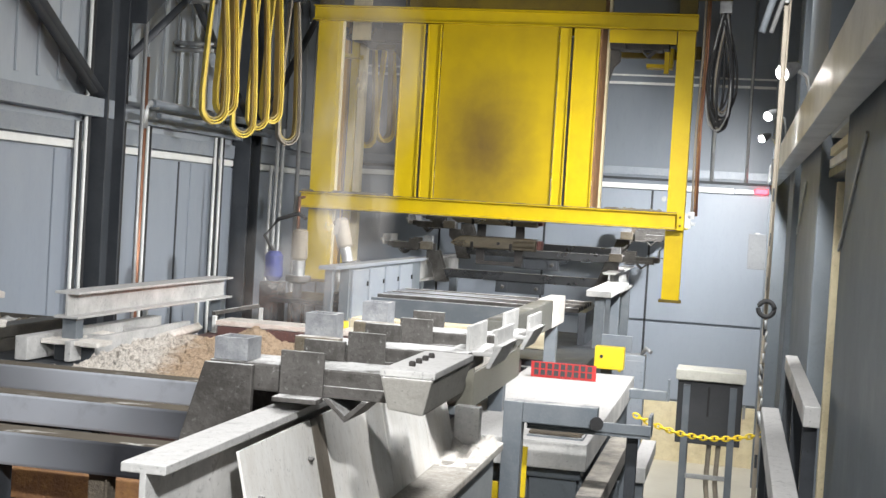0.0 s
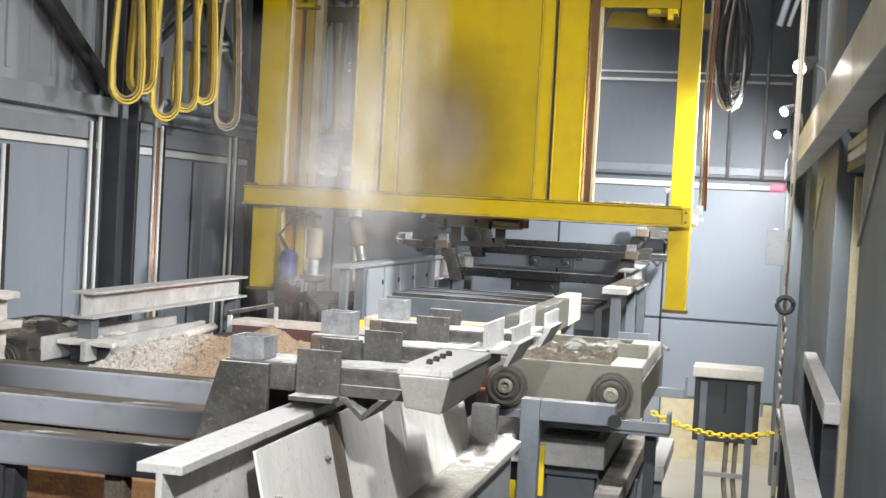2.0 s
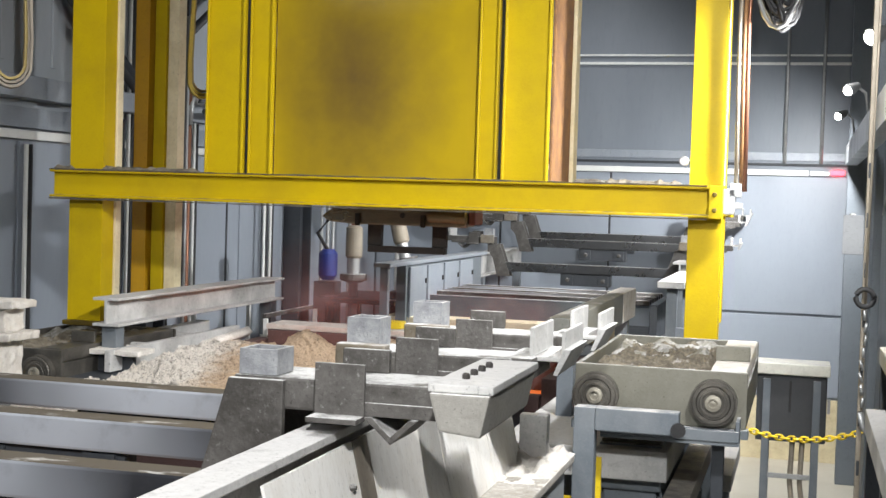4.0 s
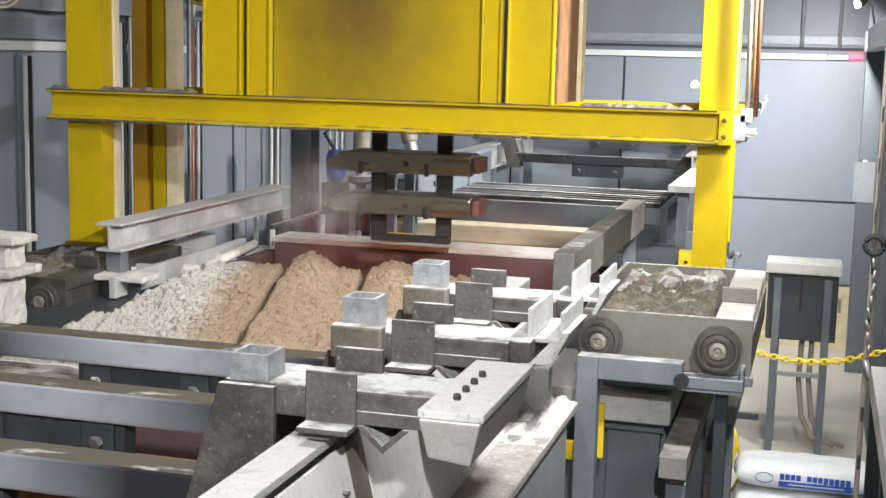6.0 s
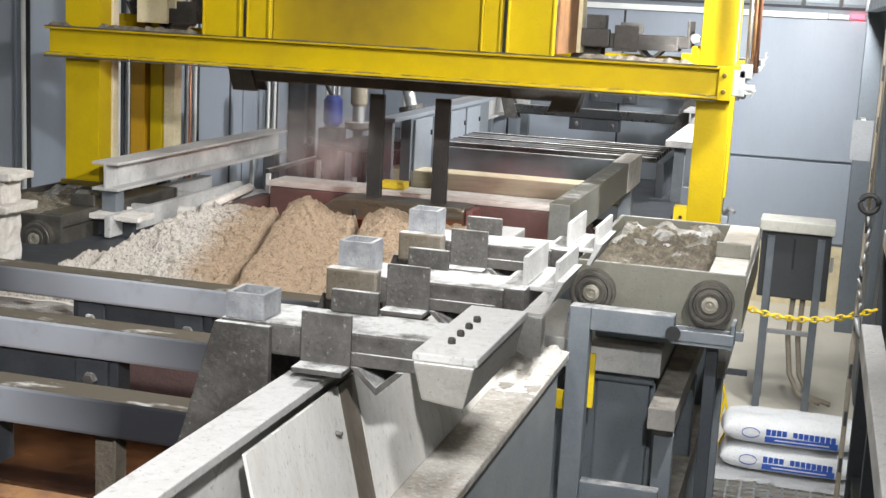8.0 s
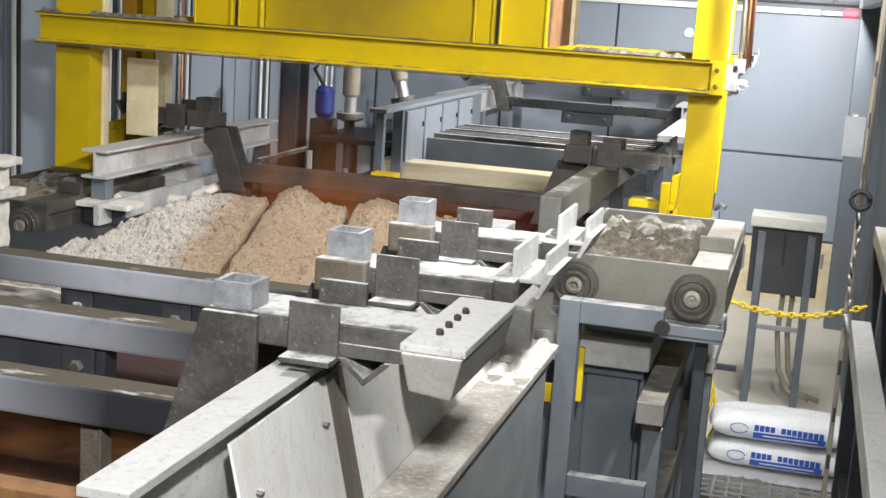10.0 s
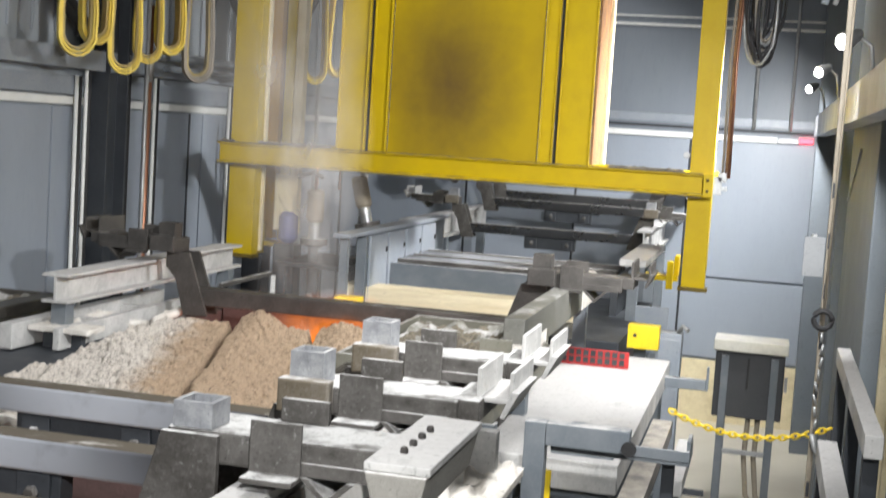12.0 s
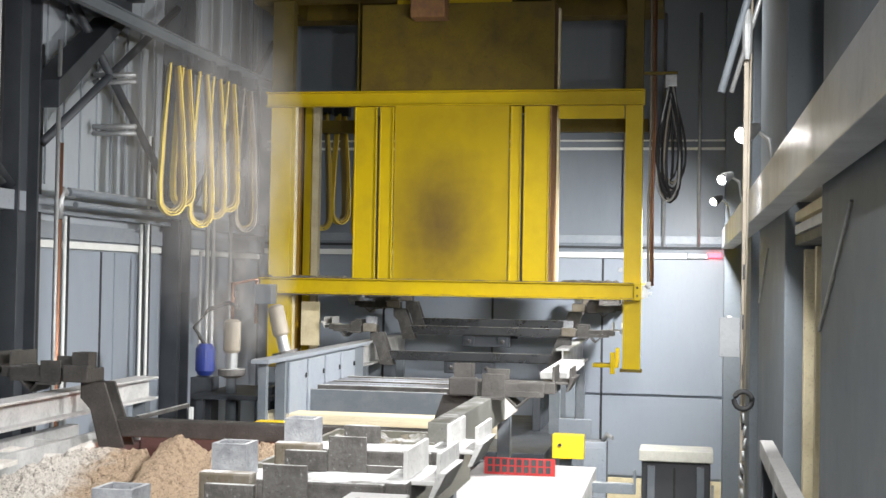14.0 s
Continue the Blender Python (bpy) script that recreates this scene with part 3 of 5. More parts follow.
# ---- tanks and rails of the line ----
M_CRUST2 = surface("white_salt_crust", (0.76, 0.73, 0.68), (0.55, 0.5, 0.44), 0.95, 0.0, 14, 110, 0.8, 0.7)
M_RIM = surface("spattered_rim", (0.3, 0.275, 0.24), (0.52, 0.5, 0.46), 0.6, 0.1, 4, 35, 0.8, 0.3, dust=0.08, side_dust=0.55, dust_colour=(0.76, 0.75, 0.73))
def quench_tank():
    t = thing("quench_tank", (CX, 3.6, FLOOR), "grey steel tank with salt-dusted rim and brown bath", "tank")
    o = Vector((CX, 3.6, FLOOR))

    def p(name, rows, mt, label="", bev=0.006):
        bm = boxes(rows, bev)
        bmesh.ops.translate(bm, verts=bm.verts[:], vec=-o)
        return part(name, bm, mt, t, label)

    p("side_wall", [(-0.99, -0.93, 1.6, 5.2, FLOOR, 1.93)], M_TANK)
    p("rim", [(-1.2, -0.9, 1.6, 5.25, 1.932, 1.965)], M_RIM, "salt-dusted flat rim", 0.008)
    p("side_wall", [(-4.05, -3.99, 1.6, 5.2, FLOOR, 1.93)], M_TANK)
    bm = bmesh.new()
    g = [[bm.verts.new((-1.2 + 0.3 * i / 20, 4.6 + 0.66 * j / 40, 1.964 + max(0.0, 0.03 * (j / 40) + 0.035 * noise.noise((i * 0.3, j * 0.25, 2)) + 0.015 * noise.noise((i, j * 0.9, 4))) * min(1, j / 8, (40 - j) / 3, i / 2, (20 - i) / 2))) for i in range(21)] for j in range(41)]
    for j in range(40):
        for i in range(20):
            bm.faces.new((g[j][i], g[j][i + 1], g[j + 1][i + 1], g[j + 1][i]))
    bmesh.ops.translate(bm, verts=bm.verts[:], vec=-o)
    part("salt_mound", bm, M_CRUST2, t, "lumpy salt on the rim's end")
    bm = box(-3.95, -2.93, 4.955, 4.978, 1.84, 1.99, 0)
    bmesh.ops.subdivide_edges(bm, edges=bm.edges[:], cuts=14, use_grid_fill=True)
    for v in bm.verts:
        v.co += 0.012 * noise.noise_vector(Vector((v.co.x * 30, v.co.y, v.co.z * 30)))
    bmesh.ops.translate(bm, verts=bm.verts[:], vec=-o)
    part("crust_lip", bm, M_CRUST2, t, "white crust along the end wall")
    p("rim", [(-4.07, -3.8, 1.6, 5.25, 1.932, 1.965)], M_TANK)
    p("end_wall", [(-3.98, -1.0, 1.62, 1.68, FLOOR, 1.9)], M_TANK)
    p("end_wall", [(-3.98, -1.0, 4.98, 5.04, FLOOR, 1.95)], M_SIDE_GLOW, "rust-brown inner wall")
    p("inner_beam", [(-3.9, -1.25, 4.3, 4.42, 1.72, 1.84), (-3.9, -1.25, 3.6, 3.7, 1.6, 1.72)], M_RUST, "rusted cross member")
    p("bath_surface", [(-3.98, -1.0, 1.69, 4.97, 1.2, 1.45)], M_BATH, "murky brown quench bath", 0)
    return t


m_, ns_, ls_, p_b = nodes_of("murky_bath")
ls_.new(mix(ns_, ls_, ramp(ns_, ls_, tex(ns_, ls_, 3.0, 6), 0.35, 0.7), (0.035, 0.016, 0.008), (0.13, 0.055, 0.022)), p_b.inputs["Base Color"])
p_b.inputs["Roughness"].default_value = 0.05
b_ = ns_.new("ShaderNodeBump")
b_.inputs["Strength"].default_value, b_.inputs["Distance"].default_value = 0.35, 0.02
ls_.new(tex(ns_, ls_, 9.0, 3), b_.inputs["Height"])
ls_.new(b_.outputs[0], p_b.inputs["Normal"])
M_BATH = m_
quench_tank()


def rail(name, x, y0, y1, top, w, h, label, posts=(), floor_z=1.0, mt=None):
    r = thing(name, (x, y0, top - h), label, "rail", "carrier rails")
    bm = prism([(a, b + h) for a, b in i_outline(w, h, min(0.022, h * 0.1), 0.016)], "y", 0, y1 - y0, 0.003)
    part("beam", bm, mt or M_RAIL, r)
    for y in posts:
        part("post", box(-0.045, 0.045, y - y0 - 0.045, y - y0 + 0.045, floor_z - top + h, 0), M_FRAME, r)
    return r


r1 = rail("carrier_rail", -1.217, 2.28, 5.02, 2.37, 0.11, 0.3, "salt-whitened steel I-beam rail", (2.6, 4.9), 1.965)
part("cover_plate", prism([(0.056, 0.262), (0.064, 0.262), (0.15, -0.103), (0.142, -0.103)], "y", 0.42, 0.985, 0), M_SKIRT, r1, "pale plate bolted over the web")
for y_, z_ in ((0.5, 0.13), (0.92, 0.16)):
    part("bolt", rivets(bmesh.new(), [(0.064 + (0.262 - z_) * 0.236, y_, z_)], "x", 0.009, 0.016), M_ARM, r1, "hexagon bolt with washer")
# the narrow first panel is dark brown, the others pale
for y0, y1, k in ((0.99, 1.1, 0), (1.105, 1.74, 1), (1.745, 2.3, 1), (2.305, 2.72, 1)):
    part("skirt", prism([(0.056, 0.262), (0.064, 0.262), (0.15, -0.103), (0.142, -0.103)], "y", y0, y1, 0), M_SKIRT if k else M_SKIRT_DARK, r1, "splashed sloping sheet")
rail("carrier_rail", 2 * CX + 1.217, 2.28, 5.02, 2.37, 0.11, 0.3, "salt-whitened steel I-beam rail", (2.6, 4.9), 1.965)
rl = rail("carrier_rail", -3.775, 6.6, 9.0, 2.36, 0.16, 0.16, "pale crusted steel I-beam rail on posts", (6.69, 8.9), 1.95)
M_GREY_RAIL = surface("weathered_grey_steel", (0.13, 0.13, 0.115), (0.26, 0.255, 0.235), 0.55, 0.2, 5, 60, 0.6, 0.2, dust=0.3)
rb = thing("carrier_rail", (-1.145, 6.15, 2.245), "grey box-section rail with a white-dusted end", "rail", "carrier rails")
part("beam", boxes([(-0.05, 0.05, 0, 1.9, 0.0, 0.18)], 0.006), M_GREY_RAIL, rb)
part("end_box", box(-0.053, 0.053, 1.902, 2.48, -0.002, 0.183, 0.006), M_CRUST2, rb, "white-dusted end section")
for y_ in (0.25, 2.25):
    part("post", box(-0.04, 0.04, y_ - 0.04, y_ + 0.04, -0.315, -0.003), M_FRAME, rb)
rail("carrier_rail", -1.2, 12.9, 15.4, 2.43, 0.13, 0.25, "pale steel rail on grey posts", (13.0, 14.0, 15.2), FLOOR)
rail("carrier_rail", -3.3, 11.9, 15.4, 2.43, 0.13, 0.25, "pale steel rail on grey posts", (12.1, 13.4, 15.2), FLOOR)
bm = box(-0.12, 0.24, -0.06, 0.14, -0.15, -0.122, 0.004)
bmesh.ops.subdivide_edges(bm, edges=bm.edges[:], cuts=7, use_grid_fill=True)
for v in bm.verts:
    v.co += 0.008 * noise.noise_vector(v.co * 25)
part("foot_plate", bm, M_CRUST2, rl, "salt-crusted foot plate")
part("foot_web", box(-0.08, 0.16, 0.03, 0.07, -0.31, -0.151), M_COLUMN, rl)
solo("corner_stub", box(-1.09, -0.98, 5.06, 5.12, 1.966, 2.14, 0.006), M_RAIL, "white crusted stub post on tank rim", "post")


def salt_bath():
    o = Vector((CX, 7.7, FLOOR))
    t = thing("salt_bath", o, "brick-lined salt bath with crusted ledges and glowing melt", "furnace")

    def p(name, rows, mt, label="", bev=0.008):
        bm = boxes(rows, bev)
        bmesh.ops.translate(bm, verts=bm.verts[:], vec=-o)
        return part(name, bm, mt, t, label)

    # deck colour carries the shade of the recess around the heap
    p("deck", [(-4.3, -1.5, 5.06, 7.2, 1.75, 1.95)], M_COLUMN, "steel deck coloured dark for the recess shade")
    p("front_wall", [(-4.0, -1.05, 5.08, 5.16, FLOOR, 1.74)], M_CABINET)
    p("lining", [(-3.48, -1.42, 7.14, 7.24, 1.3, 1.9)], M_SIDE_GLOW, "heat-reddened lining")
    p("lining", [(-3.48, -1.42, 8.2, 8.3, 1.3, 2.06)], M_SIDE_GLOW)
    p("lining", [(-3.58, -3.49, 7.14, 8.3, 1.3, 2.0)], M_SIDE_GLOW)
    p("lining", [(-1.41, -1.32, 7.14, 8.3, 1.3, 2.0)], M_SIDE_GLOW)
    p("melt", [(-3.48, -1.42, 7.25, 8.19, 1.2, 1.78)], M_MOLTEN, "glowing molten salt", 0)
    p("ledge", [(-3.5, -1.4, 8.22, 8.5, 2.062, 2.1)], M_CRUST, "salt-crusted rear ledge")
    p("side_ledge", [(-1.3, -0.57, 5.62, 8.45, 1.8, 1.93)], M_RAIL, "salt-dusted side ledge")
    p("side_wall", [(-1.28, -0.6, 5.78, 8.4, FLOOR, 1.79)], M_CABINET, "slate-grey casing")
    p("side_wall", [(-4.4, -3.7, 5.7, 8.4, FLOOR, 1.74)], M_CABINET)
    p("trough", [(-3.98, -3.9, 6.4, 8.2, 1.96, 2.1), (-3.72, -3.68, 6.5, 8.2, 1.96, 2.08), (-3.98, -3.7, 7.0, 7.05, 2.0, 2.07), (-3.98, -3.7, 7.6, 7.65, 2.0, 2.07)], M_RAIL, "pale angle-iron trough")
    for a, b in (((-3.84, 6.95, 2.03), (-4.03, 8.1, 2.03)), ((-3.5, 7.26, 2.04), (-3.62, 8.2, 2.04)), ((-3.84, 7.3, 2.0), (-3.5, 7.32, 2.0)), ((-3.9, 7.75, 2.0), (-3.56, 7.77, 2.0))):
        part("angle_bar", tube([Vector(a) - o, Vector(b) - o], 0.035, 4), M_CRUST2, t, "salt-whitened angle bar")
    p("low_beam", [(-1.62, -1.46, 5.55, 6.9, 1.97, 2.17)], M_RAIL, "white-topped low beam")
    return t


salt_bath()


def crust_heap():
    """Crumbled crust piled in front of the bath, with ridges and cracks."""
    bm = bmesh.new()
    nx, ny = 230, 230
    x0, x1, y0, y1 = -3.45, -1.72, 5.08, 7.24
    grid = []
    for j in range(ny):
        row = []
        for i in range(nx):
            u, v = i / (nx - 1), j / (ny - 1)
            x, y = x0 + u * (x1 - x0), y0 + v * (y1 - y0)
            # ridges run aslant from the back towards the front
            s = x - (-2.936 + 0.27 * (7.1 - y))
            z = 0.06 + 0.1 * v
            z += 0.085 * math.exp(-((s - 0.16) / 0.12) ** 2) * (0.3 + 0.7 * v * v)
            z += 0.07 * math.exp(-((s - 0.65) / 0.11) ** 2) * (0.3 + 0.7 * v * v)
            for c, d in ((0.0, 0.1), (0.48, 0.1), (-0.75, 0.06)):
                wob = 0.015 * noise.noise((y * 6, c * 9, 0))
                z -= d * math.exp(-((s - c + wob) / 0.021) ** 2)
            q = Vector((x, y, 0))
            lump = noise.fractal(q * 7, 0.8, 2.1, 4) * 0.011 + noise.noise(q * 3) * 0.02
            crack = max(0.0, 0.14 - abs(noise.noise(Vector((x * 13, y * 9, 2))))) * 0.2 + max(0.0, 0.12 - abs(noise.noise(Vector((x * 30, y * 24, 5))))) * 0.07
            rough = noise.fractal(q * 24, 0.6, 2.1, 3) * 0.006 - crack
            dist, near = noise.voronoi(q * 15 + 0.35 * noise.noise_vector(q * 20))
            flake = 0.03 * noise.cell(near[0] * 7.3) - 0.015 - (0.016 if dist[1] - dist[0] < 0.09 else 0.0)
            pit = max(0.0, noise.noise(q * 42) - 0.3) * 0.03
            z += lump - pit + (rough + flake * 0.5 if s < -0.35 else rough * 0.75 + flake * 0.15)
            rim = min(u / 0.04, 1) * min((1 - u) / 0.06, 1) * min(v / 0.04, 1) * min((1 - v) / 0.035, 1)
            z = max(z, 0.0) * max(rim, 0) ** 0.6
            row.append(bm.verts.new((x + 0.005 * noise.noise(q * 30), y + 0.005 * noise.noise(q * 31 + Vector((7, 0, 0))), 1.95 + z)))
        grid.append(row)
    for j in range(ny - 1):
        for i in range(nx - 1):
            bm.faces.new((grid[j][i], grid[j][i + 1], grid[j + 1][i + 1], grid[j + 1][i]))
    edge = grid[0] + [r[-1] for r in grid[1:]] + grid[-1][-2::-1] + [r[0] for r in grid[-2:0:-1]]
    low = [bm.verts.new((v.co.x, v.co.y, 1.94)) for v in edge]
    for k in range(len(edge)):
        bm.faces.new((edge[k], low[k], low[(k + 1) % len(edge)], edge[(k + 1) % len(edge)]))
    bm.faces.new(low)
    return solo("crust_heap", bm, M_HEAP, "crumbly heap of pale salt crust and tan refractory", "rubble", kind="stuff", at=(-2.95, 6.2, 1.95))


crust_heap()


def crusted_post():
    t = thing("crusted_stand", (-3.79, 5.5, 1.95), "stand thickly coated with white salt crust", "stand")

    def rough_box(x0, x1, y0, y1, z0, z1):
        bm = box(x0, x1, y0, y1, z0, z1, 0.01)
        bmesh.ops.subdivide_edges(bm, edges=bm.edges[:], cuts=5, use_grid_fill=True)
        for v in bm.verts:
            v.co += 0.012 * noise.noise_vector(v.co * 18)
        return bm
    part("leg", rough_box(-0.3, 0.01, 0.1, 0.32, 0, 0.26), M_CRUST, t)
    part("cap", rough_box(-0.36, 0.09, 0.08, 0.34, 0.26, 0.3), M_CRUST, t)
    part("column", rough_box(-0.34, 0.02, 0.14, 0.3, 0.3, 0.42), M_CRUST, t)
    part("top_plate", rough_box(-0.38, 0.09, 0.1, 0.32, 0.42, 0.455), M_CRUST, t)
    return t


crusted_post()


# ---- load carriers ----
M_BLOCK = surface("limed_block", (0.27, 0.26, 0.235), (0.4, 0.39, 0.36), 0.8, 0.0, 5, 80, 0.6, 0.25, dust=0.8, side_dust=0.15, dust_colour=(0.76, 0.75, 0.73))
def carrier(at, label, hot=False, block=False, loaded=False, tube_x=1.107, parked=False):
    """Cross beam with a raised gusset, socket tube and hook arm at each end; z 0 is the beam's top."""
    c = thing("load_carrier", at, label, "load carrier", "load carriers")
    arm_mat = M_HOT_ARM if hot else M_ARM
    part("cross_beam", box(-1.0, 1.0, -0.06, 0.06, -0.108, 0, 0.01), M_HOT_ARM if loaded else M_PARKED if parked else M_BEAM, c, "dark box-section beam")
    if not loaded:
        bracket = part("hanger_bracket", boxes([(-0.3, 0.3, -0.03, 0.05, -0.25, -0.11), (0.15, 0.27, -0.05, -0.031, -0.24, -0.115), (-0.27, -0.15, -0.05, -0.031, -0.24, -0.115)], 0.004), M_COLUMN, c, "black bolted hanger bracket")
        for x in (-0.21, 0.21):
            part("bolt", rivets(bmesh.new(), [(x, -0.052, -0.18)], "y", 0.026, -0.02), M_ARM, bracket)
    if block:
        for x in (-0.64, 0.64):
            part("hanger_bar", boxes([(x - 0.035, x + 0.025, -0.02, 0.02, -0.74, -0.11), (x + 0.026, x + 0.035, -0.03, 0.03, -0.74, -0.11)], 0.003), M_FILL2, c, "grimy hanger bar in the bath")
    for s in (-1, 1):
        def m(x0, x1, y0, y1, z0, z1, bev=0.005):
            return box(s * x0, s * x1, y0, y1, z0, z1, bev)
        top = 0.292 if block else 0.214
        for yf in ((-0.175, 0.062) if block else (-0.085, 0.062)):
            part("gusset", prism([(s * a, b) for a, b in ((0.9, -0.17), (1.06, -0.17), (1.12, 0.05), (1.185, 0.12), (1.185, top), (1.035, top))], "y", yf, yf + 0.022, 0.003), arm_mat, c, "tapered steel gusset plate")
        part("upper_arm", m(1.04 if block else 1.1, 1.62, -0.15, 0.06, 0.216, 0.298, 0.008), arm_mat, c, "flat outboard arm with dusted top")
        part("arm_lip", m(1.39, 1.6, -0.162, -0.151, 0.216, 0.25, 0.003), arm_mat, c)
        if not block:
            part("socket_face", m(tube_x - 0.02, tube_x + 0.14, -0.2, -0.151, 0.22, 0.32, 0.008), M_FACE if not hot else arm_mat, c, "brown-tinted socket block")
        t0, t1 = tube_x, tube_x + 0.104
        part("socket_tube", prism([(s * x, y) for x, y in ((t0, -0.15), (t1, -0.15), (t1, -0.04), (t0, -0.04), (t0, -0.052), (t1 - 0.012, -0.052), (t1 - 0.012, -0.138), (t0 + 0.012, -0.138), (t0 + 0.012, -0.054), (t0, -0.054))], "z", 0.3, 0.365 if block else 0.395, 0), M_TUBE if not hot else arm_mat, c, "open square socket tube")
        part("angle_plate", prism([(y, z) for y, z in ((-0.235, 0.203), (-0.163, 0.203), (-0.163, 0.345), (-0.175, 0.345), (-0.175, 0.217), (-0.235, 0.217))], "x", s * 1.27, s * 1.402, 0.003), arm_mat, c, "upright angle plate with dusted foot")
        part("v_rest", prism([(s * a, b) for a, b in ((1.4, 0.215), (1.47, 0.15), (1.54, 0.215), (1.52, 0.215), (1.47, 0.17), (1.42, 0.215))], "y", -0.17, 0.05, 0.002), arm_mat, c, "V-shaped rest")
        part("back_plate", m(1.27, 1.4, 0.03, 0.05, 0.299, 0.36, 0.003), arm_mat, c)
        if block:
            part("end_block", prism([(s * a, b) for a, b in ((1.645, 0.33), (1.785, 0.33), (1.765, 0.235), (1.668, 0.245))], "y", -0.45, 0.06, 0.006), M_BLOCK, c, "tapered pale end block")
            part("end_plate", m(1.64, 1.79, -0.44, 0.07, 0.331, 0.35, 0.004), M_RAIL, c, "white-dusted top plate")
            for k in range(4):
                part("plate_bolt", rivets(bmesh.new(), [(s * 1.7, -0.33 + 0.076 * k, 0.35)], "z", 0.0095, 0.014), M_ROD, c)
        else:
            part("end_block", m(1.59, 1.68, -0.13, 0.16, 0.236, 0.3, 0.006), arm_mat, c, "dark end of the arm")
            part("end_channel", prism([(s * x, z) for x, z in ((1.655, 0.385), (1.668, 0.385), (1.668, 0.3), (1.752, 0.3), (1.752, 0.38), (1.765, 0.38), (1.765, 0.286), (1.655, 0.286))], "y", -0.06, 0.26, 0.003), M_RAIL if not hot else arm_mat, c, "upright channel at the arm's end")
            part("end_lip", prism([(s * x, z) for x, z in ((1.766, 0.33), (1.79, 0.33), (1.75, 0.25), (1.735, 0.25))], "y", -0.1, 0.2, 0.003), M_RAIL if not hot else arm_mat, c)
    if loaded:
        for x in (-0.15, 0.26):
            part("rod", box(x - 0.045, x + 0.045, -0.02, 0.02, -2.02, -0.141, 0.004), M_ROD, c, "black flat hanger bar")
        for k in range(5):
            z = -0.83 - 0.25 * k
            d = part("workpiece", prism([(-0.46, z - 0.02), (-0.36, z + 0.055), (-0.28, z + 0.065), (0.42, z + 0.065), (0.455, z + 0.05), (0.455, z - 0.045), (0.43, z - 0.06), (-0.26, z - 0.06), (-0.4, z - 0.05)], "y", -0.13, 0.13, 0.012), M_DISC, c, "heavy heat-tinted steel bar")
            for x in (-0.22, 0.19):
                part("clip", box(x - 0.014, x + 0.014, -0.15, -0.131, z - 0.068, z + 0.005, 0.004), M_ROD, d, "black clip")
            part("collar", lathe([(0.03, 0.2), (0.058, 0.212), (0.062, 0.25), (0.063, 0.446), (0.05, 0.452)], (0, -0.08, z), "x", 28), M_DISC, d, "rounded shiny collar")
            part("end_cap", box(0.456, 0.5, -0.1, 0.1, z - 0.045, z + 0.05, 0.014), M_RED_END, d, "dull red end")
            part("hole", lathe([(0.016, -0.002), (0.016, 0.01)], (0.06, -0.138, z), "y", 10), M_INK, d)
        part("lower_bar", box(-0.19, 0.3, -0.03, 0.03, -2.06, -2.02), M_ROD, c)
    return c


M_RED_END = surface("dull_red_scale", (0.25, 0.1, 0.09), (0.16, 0.075, 0.07), 0.7, 0.0, 8, 60, 0.7, 0.2)
M_PARKED = surface("black_oiled_steel", (0.16, 0.165, 0.17), (0.08, 0.08, 0.085), 0.25, 0.9, 1.5, 20, 0.44, 0.02, dust=0.7, dust_colour=(0.4, 0.39, 0.37))
M_FACE = surface("brown_tinted_plate", (0.2, 0.17, 0.125), (0.36, 0.34, 0.31), 0.5, 0.4, 7, 60, 0.8, 0.15, dust=0.7)
M_TUBE = surface("zinc_salted_tube", (0.26, 0.27, 0.29), (0.5, 0.51, 0.52), 0.5, 0.3, 14, 90, 0.8, 0.25, dust=0.5, side_dust=0.2)
NEAR_Z = 2.2
carrier((CX, 3.34, NEAR_Z), "empty dark steel load carrier with dusty arms and bolted end blocks", block=True, tube_x=1.055)
carrier((CX, 4.01, NEAR_Z), "empty dark steel load carrier with dusty arms")
carrier((CX, 4.71, NEAR_Z), "empty dark steel load carrier with dusty arms")
for y_, x_, z_, l_ in ((13.6, -2.22, 2.33, "short dark steel load carrier parked on far rails"), (14.6, -2.2, 2.56, "short dark steel load carrier parked on far rails"), (15.2, -2.19, 2.63, "short pale-dusted load carrier parked by the end wall")):
    far_carrier = carrier((x_, y_, z_), l_, parked=True)
    far_carrier.scale = (0.88, 0.88, 0.88)
LOADED = carrier((CX, 7.7, 2.19), "sooty load carrier with hanging stack of steel bars", hot=True, loaded=True)


# ---- sliding bath covers ----
M_HUB = surface("worn_hub_steel", (0.3, 0.28, 0.23), (0.5, 0.47, 0.4), 0.45, 0.5, 20, 90, 0.7, 0.1)
def wheel(parent, x, y, z, r=0.095):
    w = part("wheel", lathe([(0.002, -0.001), (r * 0.68, -0.001), (r * 0.7, 0.005), (r * 0.74, 0.0), (r * 0.88, 0.0), (r * 0.92, 0.008), (r, 0.008), (r, 0.05), (r * 0.6, 0.05)], (x, y - 0.05, z), "y", 36), M_WHEEL, parent, "greasy steel wheel")
    part("wheel_ring", lathe([(r * 0.46, 0.0), (r * 0.48, -0.007), (r * 0.57, -0.007), (r * 0.6, 0.0)], (x, y - 0.05, z), "y", 28), M_WHEEL, w)
    part("hub", lathe([(r * 0.36, 0.005), (r * 0.34, -0.01), (r * 0.2, -0.012), (r * 0.19, -0.004), (r * 0.12, -0.004), (0.002, -0.006)], (x, y - 0.05, z), "y", 24), M_HUB, w, "worn brassy hub")
    return w


